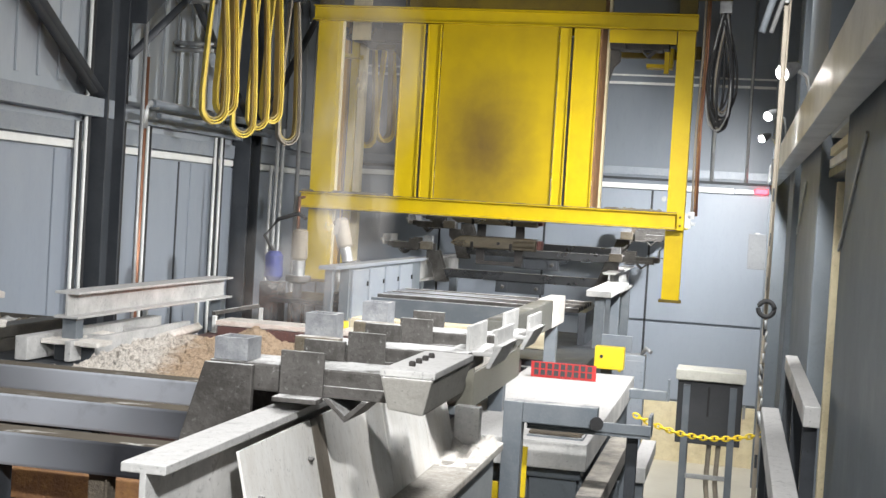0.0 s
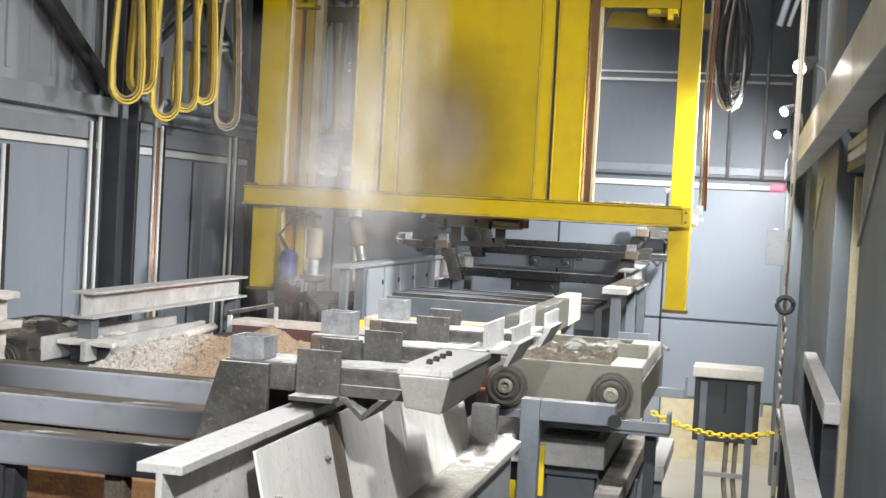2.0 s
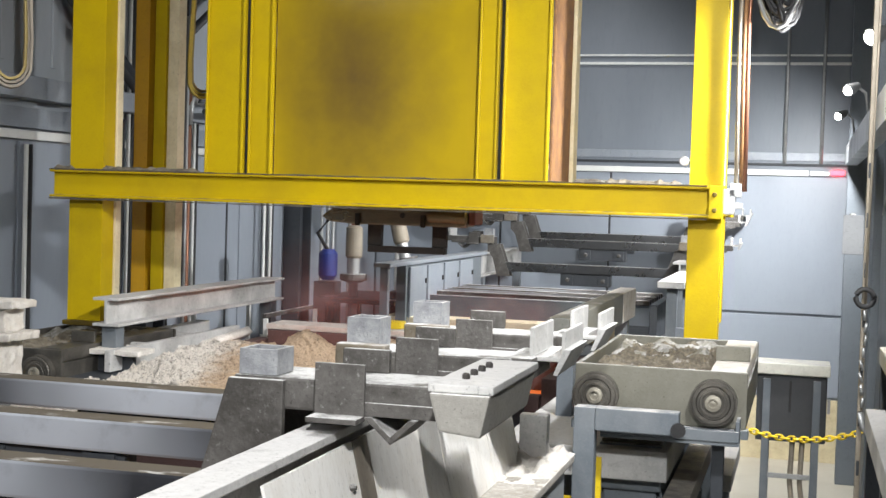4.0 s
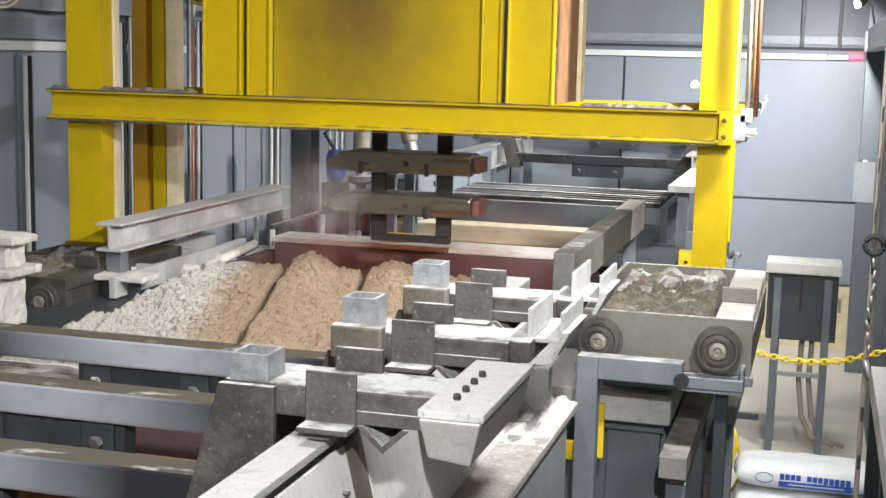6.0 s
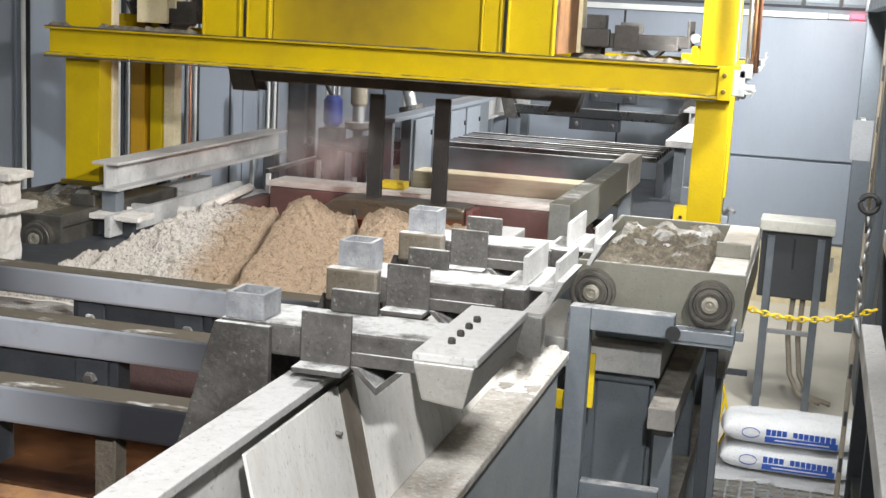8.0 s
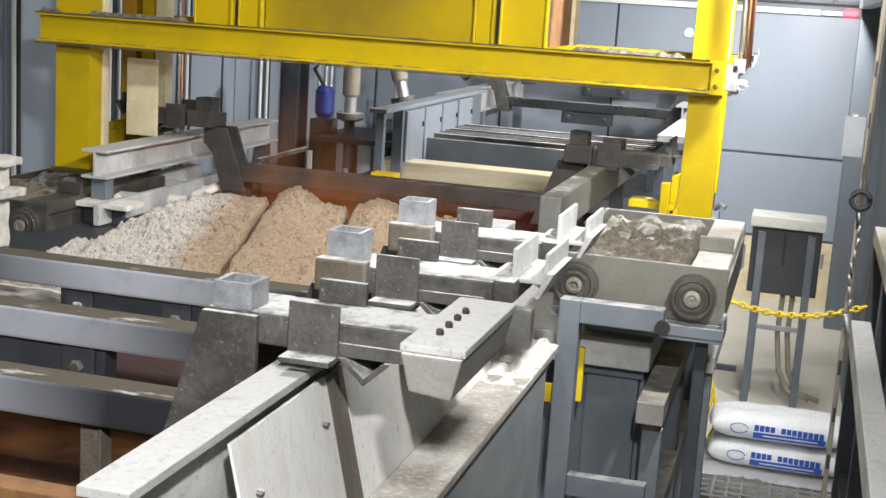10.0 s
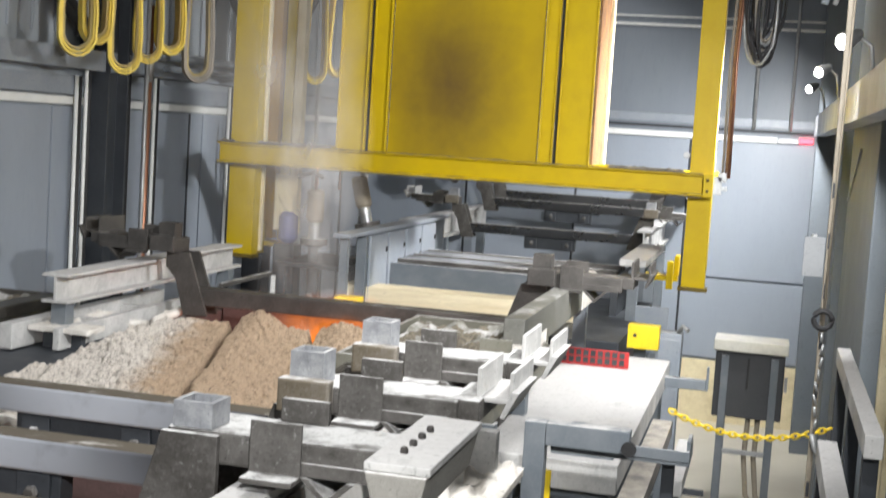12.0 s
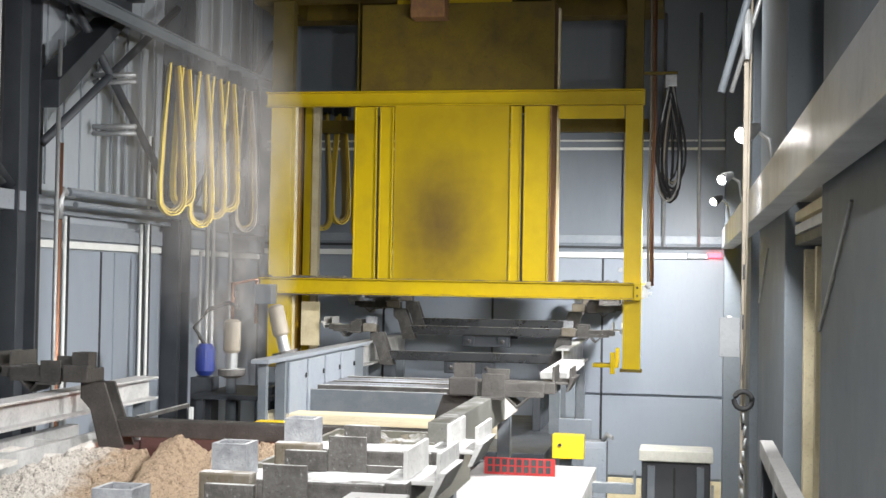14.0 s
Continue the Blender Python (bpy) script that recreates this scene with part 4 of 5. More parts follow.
def cover(at, label, s, plate=None, end=None):
    c = thing("bath_cover", at, label, "bath cover", "bath covers")
    part("front_plate", box(-0.35, 0.35, 0, 0.02, 0.04, 0.27), (plate or M_ARM2), c, "olive-grey front plate")
    part("rear_plate", box(-0.35, 0.35, 1.3, 1.32, 0.04, 0.27), (plate or M_ARM2), c)
    part("tray", boxes([(-0.35, 0.35, 0.021, 1.299, 0.04, 0.2), (-0.35, -0.33, 0.021, 1.299, 0.2, 0.27)], 0.003), (plate or M_ARM2), c)
    bm = bmesh.new()
    n = 70
    g = [[bm.verts.new((-0.32 + 0.5 * i / n, 0.03 + 1.26 * j / n, 0.202 + (0.035 + 0.03 * noise.noise((i * 0.11, j * 0.11, s)) + 0.02 * abs(noise.noise((i * 0.4, j * 0.5, 2))) + 0.012 * abs(noise.noise((i * 0.9, j * 1.1, 7)))) * min(1, i / 3, j / 2, (n - i) / 3, (n - j) / 2) ** 0.5)) for i in range(n + 1)] for j in range(n + 1)]
    for j in range(n):
        for i in range(n):
            bm.faces.new((g[j][i], g[j][i + 1], g[j + 1][i + 1], g[j + 1][i]))
    part("filling", bm, M_FILL, c, "grey crumbly insulation with white salt")
    bm2 = bmesh.new()
    salt = [[bm2.verts.new((-0.325 + 0.5 * i / 30, 0.62 + 0.66 * j / 30, 0.2 + (0.045 + 0.045 * noise.noise((i * 0.17, j * 0.2, s + 4)) + 0.012 * noise.noise((i * 0.9, j, 1))) * (min(1, i / 3, (30 - i) / 3, j / 6, (30 - j) / 2)) ** 0.5)) for i in range(31)] for j in range(31)]
    for j in range(30):
        for i in range(30):
            bm2.faces.new((salt[j][i], salt[j][i + 1], salt[j + 1][i + 1], salt[j + 1][i]))
    part("salt_drift", bm2, M_ARM2, c, "olive-grey drift on the insulation")
    part("end_box", box(0.2, 0.345, 0.022, 1.29, 0.202, 0.275, 0.01), end or M_CRUST2, c, "salt-covered end")
    part("upstand", box(0.2, 0.345, 0.34, 0.36, 0.277, 0.34), (plate or M_ARM2), c)
    for x in (-0.26, 0.22):
        wheel(c, x, 0, 0.145)
    part("skid", boxes([(-0.36, 0.36, -0.01, 0.06, 0.0, 0.038)], 0.003), M_FRAME, c)
    return c


M_ARM2 = surface("olive_grey_plate", (0.16, 0.155, 0.125), (0.24, 0.235, 0.2), 0.5, 0.2, 4, 60, 0.6, 0.1, dust=0.6)
M_FILL = surface("crumbled_insulation", (0.1, 0.085, 0.065), (0.26, 0.23, 0.17), 0.95, 0.0, 22, 110, 0.9, 0.4, dust=0.05)
COVER_R = cover((-0.6, 5.5, 2.03), "wheeled bath cover with olive plates and crumbled insulation", 1)
# left cover is all dark wheel steel, to give it the recess's shade
COVER_L = cover((-4.38, 6.25, 1.86), "wheeled bath cover with greasy wheels, plates coloured dark for recess shade", 5, M_WHEEL, M_WHEEL)


# ---- yellow transfer gantry ----
def gantry():
    g = thing("transfer_gantry", (0, 6.9, 0), "yellow steel transfer gantry with sooted lifting hood", "gantry")
    # lower frame
    lower = part("lower_beam", prism([(0, 3.07), (0.1, 3.07), (0.1, 2.91), (0, 2.91), (0, 2.922), (0.05, 2.926), (0.05, 3.054), (0, 3.058)], "x", -4.34, -0.47, 0.003), M_YELLOW, g, "yellow channel beam with crusted flange")
    part("end_plate", box(-0.53, -0.462, -0.012, -0.002, 2.905, 3.075), M_YELLOW, lower)
    for x_, z_ in ((-0.5, 2.95), (-0.5, 3.03)):
        part("bolt", rivets(bmesh.new(), [(x_, -0.013, z_)], "y", 0.013, -0.012), M_YELLOW_DARK, lower)
    for z_, seed in ((2.9, 1), (3.071, 2)):
        bm = bmesh.new()
        n = 150
        pts = []
        for i in range(n + 1):
            x = -4.34 + 3.8 * i / n
            h = 0.003 + 0.008 * max(0, noise.noise((x * 7, seed, 0)) + 0.25 + 0.25 * (x < -3.6))
            pts.append([bm.verts.new((x, y, z)) for y, z in ((-0.003, z_ - h * 0.4), (-0.006, z_ + h), (0.03, z_ + h * 0.8), (0.03, z_ - h * 0.4))])
        for a, b in zip(pts, pts[1:]):
            for k in range(4):
                bm.faces.new((a[k], a[(k + 1) % 4], b[(k + 1) % 4], b[k]))
        part("edge_crust", bm, M_FILL2, lower, "dark grime along the flange edge")
    part("lower_beam", box(-4.34, -0.47, 1.25, 1.35, 2.91, 3.07), M_YELLOW, g)
    part("side_beam", box(-4.33, -4.25, 0.12, 1.24, 2.92, 3.06), M_YELLOW, g)
    part("side_beam", box(-0.56, -0.48, 0.12, 1.24, 2.92, 3.06), M_YELLOW, g)
    part("upper_beam", prism([(0, 4.97), (0.1, 4.97), (0.1, 4.82), (0, 4.82), (0, 4.832), (0.05, 4.836), (0.05, 4.954), (0, 4.958)], "x", -4.3, -0.45, 0.003), M_YELLOW, g, "yellow upper channel beam")
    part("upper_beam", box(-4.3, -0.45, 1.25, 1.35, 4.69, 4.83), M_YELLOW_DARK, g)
    # legs
    for x0, x1, zb in ((-4.27, -4.05, 2.18), (-0.64, -0.47, 2.23)):
        leg = part("leg", prism([(x0, 0.105), (x1, 0.105), (x1, 0.24), (x1 - 0.014, 0.24), (x1 - 0.014, 0.12), (x0 + 0.014, 0.12), (x0 + 0.014, 0.24), (x0, 0.24)], "z", zb, 4.965, 0.003), M_YELLOW, g, "yellow channel leg")
        # dark copy of the leg above the beam, for upper shade and soil
        part("upper_leg", prism([(x0, 0.105), (x1, 0.105), (x1, 0.24), (x1 - 0.014, 0.24), (x1 - 0.014, 0.12), (x0 + 0.014, 0.12), (x0 + 0.014, 0.24), (x0, 0.24)], "z", 4.975, 6.3, 0.003), M_SOIL_SHADE, g, "upper leg coloured darker for soil and roof shade")
        part("foot", box(x0 - 0.025, x1 + 0.02, 0.09, 0.22, zb - 0.03, zb - 0.001, 0.006), M_YELLOW_DARK, leg, "soiled foot plate")
    part("leg_edge", box(-4.052, -4.035, 0.24, 0.3, 2.2, 4.96), M_CREAM, g, "cream-crusted edge")
    part("guide_slot", box(-4.3, -4.0, 0.98, 1.0, 2.3, 4.96, 0), M_BLACK, g, "black guide slot")
    part("leg", box(-4.28, -4.18, 0.88, 0.975, 2.25, 4.96, 0.004), M_YELLOW_ORANGE, g)
    part("leg", box(-4.14, -4.06, 0.88, 0.975, 2.25, 4.96, 0.004), M_YELLOW, g)
    part("leg_edge", box(-4.055, -3.98, 0.9, 1.0, 2.3, 4.96), M_CREAM, g, "cream-crusted edge")
    part("leg", box(-0.64, -0.5, 0.9, 1.0, 2.3, 4.96, 0.004), M_YELLOW, g)
    part("leg_edge", box(-0.498, -0.47, 0.25, 0.31, 3.08, 4.96), M_CREAM, g)
    part("limit_switch", lathe([(0.025, 0), (0.025, -0.03), (0.02, -0.035)], (-0.67, 0.105, 3.2), "y", 18), M_PIPE, g, "round grey limit switch")
    # hood
    hood = part("hood_front", box(-2.95, -1.78, 0.06, 0.075, 3.05, 5.9, 0), M_PANEL, g, "sooted yellow hood sheet")
    hood.location = (-2.4, 0.065, 3.8)
    for v in hood.data.vertices:
        v.co -= Vector((-2.4, 0.065, 3.8))
    for x0, x1, y0 in ((-3.36, -3.13, 0.04), (-3.1, -2.96, 0.05), (-1.77, -1.66, 0.05), (-1.63, -1.38, 0.04)):
        part("hood_rib", boxes([(x0, x1, y0, y0 + 0.03, 3.072, 4.812), (x0, x0 + 0.012, y0 - 0.02, y0 - 0.001, 3.072, 4.81), (x1 - 0.012, x1, y0 - 0.02, y0 - 0.001, 3.072, 4.81)], 0.003), M_YELLOW, g, "vertical yellow stiffener")
    for x in (-3.12, -1.645):
        part("rib_gap", box(x - 0.012, x + 0.012, 0.065, 0.08, 3.072, 4.725, 0), M_SEAM, g)
    part("hood_side", box(-1.38, -1.365, 0.085, 0.72, 3.08, 5.9), M_RUST, g, "rust-streaked hood side")
    part("hood_edge", box(-1.364, -1.34, 0.6, 0.72, 3.08, 5.9), M_CREAM, g, "cream edge strip")
    # darker yellow on side, rear and top carries their shade
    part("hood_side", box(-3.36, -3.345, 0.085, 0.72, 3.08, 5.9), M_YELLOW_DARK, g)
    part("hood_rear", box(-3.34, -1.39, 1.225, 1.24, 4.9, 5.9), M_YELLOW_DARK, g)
    part("upper_sheet", box(-3.3, -1.34, 0.02, 0.036, 4.975, 5.85, 0.004), M_YELLOW_DARK, g, "upper sheet coloured darker for soot and roof shade")
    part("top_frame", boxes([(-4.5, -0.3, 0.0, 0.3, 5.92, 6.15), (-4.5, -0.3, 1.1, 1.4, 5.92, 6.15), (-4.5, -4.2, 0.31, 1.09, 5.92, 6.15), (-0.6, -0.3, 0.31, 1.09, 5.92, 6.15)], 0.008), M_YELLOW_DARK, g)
    part("drive_motor", box(-2.75, -2.4, -0.25, -0.01, 5.66, 5.95, 0.02), M_RUST, g, "rusty orange drive unit")
    part("window_head", box(-1.3, -0.65, 0.105, 0.115, 4.69, 4.82), M_YELLOW, g)
    # crust on flanges
    for x0, x1 in ((-4.34, -4.2), (-4.02, -3.4), (-1.25, -0.66)):
        bm = bmesh.new()
        n = max(4, int((x1 - x0) / 0.025))
        rows = [[bm.verts.new((x0 + (x1 - x0) * i / n, 0.02 + 0.07 * j / 3, 3.071 + (0 if j in (0, 3) or i in (0, n) else 0.02 + 0.022 * noise.noise((x0 + i * 0.7, j, 3))))) for i in range(n + 1)] for j in range(4)]
        for j in range(3):
            for i in range(n):
                bm.faces.new((rows[j][i], rows[j][i + 1], rows[j + 1][i + 1], rows[j + 1][i]))
        part("flange_crust", bm, M_FILL, g, "dark crust on the flange")
    # end clamp and dropper at the right end
    part("end_clamp", boxes([(-0.46, -0.4, 0.0, 0.06, 2.93, 3.06), (-0.45, -0.36, 0.02, 0.05, 2.96, 2.99), (-0.43, -0.37, 0.0, 0.08, 3.02, 3.09)], 0.004), M_PIPE, g, "pale clamp")
    for k, (x, mt) in enumerate(((-0.40, M_STRAP_GREY), (-0.375, M_RUST), (-0.355, M_COPPER))):
        part("dropper_cable", tube([(x, 0.06, 6.0), (x + 0.01, 0.05 + 0.01 * k, 4.6), (x - 0.01, 0.05, 3.9), (x, 0.05, 3.05)], 0.011, 6), mt, g)
    # hanging cable bundle
    part("bundle_clamp", box(-0.26, -0.14, -0.04, 0.04, 4.98, 5.1, 0.01), M_PIPE, g, "grey clamp block")
    part("bundle_arm", box(-0.46, -0.141, -0.02, 0.02, 5.101, 5.13, 0.003), M_YELLOW_DARK, g)
    for k in range(18):
        w, low, turn = 0.11 + 0.09 * ((k * 0.37) % 1), 3.86 + 0.22 * ((k * 0.61) % 1), k * 0.8
        ths = [i * 2 * math.pi / 26 for i in range(27)]
        loop = [(-0.2 + w * math.sin(a) * abs(math.sin(a / 2)) ** 1.3 * (0.5 + 0.5 * abs(math.cos(turn))) + 0.03 * math.sin(turn), 0.03 * math.cos(turn) + w * 0.6 * math.sin(a) * abs(math.sin(a / 2)) ** 1.3 * math.sin(turn), low + (4.98 - low) * (1 + math.cos(a)) / 2) for a in ths]
        part("bundle_cable", tube(loop, 0.011, 6), (M_BLACK, M_BLACK, M_BLACK, M_STRAP_GREY, M_BLACK, M_PIPE)[k % 6], g)
    # festooned flat cables on the other side
    for k, (x, y, w, mt) in enumerate(((-4.52, -1.9, 0.12, M_STRAP), (-4.5, -1.7, 0.1, M_STRAP), (-4.44, -1.4, 0.11, M_STRAP), (-4.42, -1.1, 0.1, M_STRAP), (-4.4, -0.8, 0.1, M_STRAP), (-4.38, -0.35, 0.11, M_STRAP_GREY), (-4.1, 1.5, 0.1, M_STRAP), (-3.95, 1.7, 0.11, M_STRAP), (-3.75, 1.9, 0.1, M_STRAP))):
        for j in range(3):
            low = 3.64 + 0.1 * math.sin(k * 2.1) + 0.02 * j
            ww = w * (1 - 0.13 * j)
            pts = [(x - ww * 0.35, y + 0.02 * j, 4.95), (x - ww * 0.75, y + 0.02 * j, 4.4)]
            pts += [(x + ww * math.cos(a), y + 0.02 * j, low + ww + ww * 1.3 * math.sin(a) + (0.12 if abs(math.sin(a)) < 0.3 else 0)) for a in [math.pi + i * math.pi / 10 for i in range(11)]]
            pts += [(x + ww * 0.75, y + 0.02 * j, 4.4), (x + ww * 0.3, y + 0.02 * j, 4.95)]
            belt = ribbon(pts, 0.1, 0.014)
            bmesh.ops.rotate(belt, verts=belt.verts[:], cent=(x, y, 0), matrix=Matrix.Rotation(radians(38 + 9 * math.sin(k * 1.9)), 3, "Z"))
            part("festoon_loop", belt, mt if j < 2 else M_BELT_OLD, g, "hanging flat cable loop")
        part("festoon_trolley", box(x - 0.09, x + 0.09, y - 0.03, y + 0.09, 4.93, 5.06, 0.01), M_COLUMN, g)
    return g


GANTRY = gantry()
HOOKS = []
for s in (-1, 1):
    hk = part("lift_hook", boxes([(CX + s * 1.52, CX + s * 1.78, 0.72, 0.9, 2.26, 2.3), (CX + s * 1.75, CX + s * 1.785, 0.72, 0.9, 2.301, 2.46), (CX + s * 1.7, CX + s * 1.749, 0.66, 0.719, 2.2, 2.42)], 0.004), M_YELLOW, GANTRY, "yellow lift hook")
    if s < 0:
        part("hook_slide", box(-4.03, -3.83, 0.5, 0.53, 2.42, 2.88), M_CREAM, hk, "cream slide plate")
    HOOKS.append(hk)


# ---- beside the line ----
def stand_frame():
    t = thing("guard_stand", (-0.87, 5.32, FLOOR), "grey painted tubular guard frame with dusty top", "frame")
    z = FLOOR
    part("post", box(-0.045, 0.04, -0.04, 0.04, 0, 2.15 - z), M_FRAME, t)
    part("top_bar", box(0.041, 0.37, -0.04, 0.04, 2.06 - z, 2.15 - z), M_FRAME, t)
    part("shelf_angle", boxes([(0.05, 0.6, 0.05, 0.2, 2.02 - z, 2.035 - z), (0.05, 0.6, 0.045, 0.06, 2.036 - z, 2.08 - z), (0.585, 0.6, 0.06, 0.2, 2.036 - z, 2.12 - z)], 0.003), M_FRAME, t, "dusty angle shelf")
    part("lower_bar", box(0.041, 0.36, -0.03, 0.03, 1.33 - z, 1.42 - z), M_FRAME, t)
    part("post", box(0.49, 0.54, 0.13, 0.18, 0, 2.015 - z), M_COLUMN, t)
    part("eye_plate", lathe([(0.03, 0), (0.03, 0.012)], (0.37, -0.055, 2.085 - z), "y", 16), M_BLACK, t)
    part("safety_tab", boxes([(0.02, 0.055, 0.08, 0.1, 1.7 - z, 1.93 - z), (-0.12, 0.02, 0.08, 0.1, 1.68 - z, 1.76 - z)], 0.003), M_CHAIN, t, "yellow safety tab")
    return t


stand_frame()
cb = thing("motor_cabinet", (-0.73, 5.85, FLOOR), "slate-grey cabinet with crusted top beside the bath", "cabinet")
part("upper_case", box(-0.14, 0.13, -0.15, 0.5, 1.64, 1.84, 0.01), M_FRAME, cb)
part("lower_case", box(-0.12, 0.11, -0.12, 0.5, 0, 1.639, 0.01), M_CABINET, cb)
part("crust", box(-0.13, 0.12, -0.14, 0.3, 1.841, 1.855, 0.005), M_FILL2, cb)
M_LID2 = surface("dusty_brown_bar", (0.2, 0.19, 0.18), (0.32, 0.3, 0.27), 0.7, 0.0, 6, 70, 0.7, 0.2, dust=0.6, dust_colour=(0.5, 0.46, 0.4))
gr_ = thing("guard_rail", (-0.5, 6.3, FLOOR), "dusty square-tube guard rail", "rail")
for z in (1.56, 1.0):
    part("bar", box(-0.08, 0.03, -0.95, 1.2, z, z + 0.09), M_LID2, gr_)
for y in (-0.8, 0.2, 1.1):
    part("post", box(-0.06, 0.02, y - 0.03, y + 0.03, 0, 1.5), M_FRAME, gr_)
part("stub_bar", box(0.08, 0.16, 0.1, 1.0, 1.52, 1.6), M_RAIL, gr_, "white dusted stub bar")
part("stub_post", box(0.09, 0.15, 0.12, 0.2, 0, 1.519), M_FRAME, gr_)
sb = thing("stop_bar", (-0.93, 8.1, 1.83), "grey angle bar with upturned end", "bar")
part("bar", box(0, 0.6, -0.03, 0.03, 0, 0.06), M_FRAME, sb)
part("upturn", box(0.601, 0.615, -0.03, 0.03, 0, 0.14), M_FRAME, sb)


def control_box():
    t = thing("control_box", (-0.1, 11.25, FLOOR), "charcoal control box with dusty top on grey stand", "control box")
    z = FLOOR
    part("case", box(-0.28, 0.28, 0.0, 0.3, 1.05 - z, 1.6 - z, 0.012), M_DARKBOX, t)
    part("lid", box(-0.3, 0.3, -0.07, 0.31, 1.612 - z, 1.705 - z, 0.01), M_LID, t, "pale dusty lid")
    for x in (-0.2, 0.2):
        part("leg", box(x - 0.03, x + 0.03, -0.045, -0.003, 0, 1.57 - z), M_FRAME, t)
        part("leg", box(x - 0.03, x + 0.03, 0.31, 0.35, 0, 1.57 - z), M_FRAME, t)
    part("cross_bar", box(-0.17, 0.17, -0.035, -0.01, 0.65, 0.69), M_PIPE, t)
    part("handle", boxes([(0.285, 0.31, 0.02, 0.05, 1.3 - z, 1.42 - z)], 0.004), M_PIPE, t)
    part("key_slot", box(-0.02, 0.0, -0.012, -0.001, 1.3 - z, 1.56 - z), M_BLACK, t)
    for x in (0.02, 0.1):
        part("conduit", tube([(x, 0.1, 0.95), (x - 0.01, 0.1, 0.6), (x + 0.03, 0.05, 0.3), (x + 0.12, 0.0, 0.14), (x + 0.3, -0.05, 0.1)], 0.022, 8), M_STRAP_GREY, t, "flexible grey conduit")
    return t


M_LID = surface("dusty_pale_lid", (0.6, 0.59, 0.52), (0.4, 0.39, 0.34), 0.7, dust=0.5)
control_box()


def sack(at, turn, label):
    t = thing("salt_sack", at, label, "sack", "salt sacks")
    t.rotation_euler = (0, 0, radians(turn))
    bm = bmesh.new()
    nx, ny = 30, 20
    top, low = {}, {}
    for j in range(ny + 1):
        for i in range(nx + 1):
            u, v = i / nx * 2 - 1, j / ny * 2 - 1
            h = max(0.0, (1 - abs(u) ** 6) * (1 - abs(v) ** 4)) ** 0.45
            w = 0.012 * noise.noise((u * 4 + at[2] * 9, v * 4, 1)) + 0.006 * noise.noise((u * 11, v * 11, at[2]))
            x, y = u * 0.445 * (1 - 0.04 * v * v), v * 0.22 * (1 - 0.05 * u * u)
            top[i, j] = bm.verts.new((x, y, 0.09 + (0.088 + w) * h))
            low[i, j] = bm.verts.new((x, y, 0.09 - 0.088 * h)) if 0 < i < nx and 0 < j < ny else top[i, j]
    for j in range(ny):
        for i in range(nx):
            bm.faces.new((top[i, j], top[i + 1, j], top[i + 1, j + 1], top[i, j + 1]))
            q = (low[i, j], low[i, j + 1], low[i + 1, j + 1], low[i + 1, j])
            if len(set(q)) == 4 and not all(a is b for a, b in zip(q, (top[i, j], top[i, j + 1], top[i + 1, j + 1], top[i + 1, j]))):
                bm.faces.new(q)
    for f in bm.faces:
        f.smooth = True
    part("bag", bm, M_BAG, t)
    # printed band: plain bars stand in for the maker's mark
    y = -0.213
    part("print_band", box(-0.16, 0.29, y - 0.006, y, 0.045, 0.082, 0.001), M_BLUE, t, "blue printed band")
    for k in range(13):
        if k != 4:
            part("print_bar", box(-0.155 + 0.0335 * k, -0.127 + 0.0335 * k, y - 0.006, y, 0.09 - 0.0006 * k, 0.13 - 0.0006 * k, 0), M_BLUE, t)
    part("print_line", box(-0.1, 0.24, y - 0.008, y - 0.0062, 0.06, 0.067, 0), M_WHITE, t)
    part("print_mark", tube([(-0.25 + 0.055 * math.cos(a), y - 0.001, 0.095 + 0.032 * math.sin(a)) for a in [i * math.pi / 12 for i in range(25)]], 0.003, 5), M_BLUE, t)
    return t


for k, (dx, z, r) in enumerate(((0.0, 0.43, 0), (-0.005, 0.615, 2))):
    sack((0.0 + dx, 8.75, z), r, "white woven salt sack with blue print, stacked on others")
gt = thing("grating_stand", (0.0, 8.75, FLOOR), "low steel grating stand under sacks", "stand")
for k in range(14):
    part("bar", box(-0.62 + 0.085 * k, -0.605 + 0.085 * k, -0.75, 0.4, 0.29, 0.328, 0), M_PIPE, gt)
for k in range(13):
    part("cross_wire", box(-0.63, 0.52, -0.74 + 0.09 * k, -0.73 + 0.09 * k, 0.315, 0.329, 0), M_PIPE, gt)
for x in (-0.6, 0.5):
    for y in (-0.7, 0.36):
        part("leg", box(x - 0.02, x + 0.02, y - 0.02, y + 0.02, 0, 0.29), M_FRAME, gt)
bm = bmesh.new()
g_ = [[bm.verts.new((-0.62 + 1.12 * i / 34, 8.36 + 0.66 * j / 20, 0.432 + 0.05 * abs(noise.noise((i * 0.35, j * 0.3, 3))) * (1 if i < 9 or j < 3 else 0.1) - 0.002)) for i in range(35)] for j in range(21)]
for j in range(20):
    for i in range(34):
        bm.faces.new((g_[j][i], g_[j][i + 1], g_[j + 1][i + 1], g_[j + 1][i]))
bmesh.ops.solidify(bm, geom=bm.faces[:], thickness=0.002)
solo("plastic_sheet", bm, M_BAG, "crumpled white plastic sheet under sacks", "sheet")


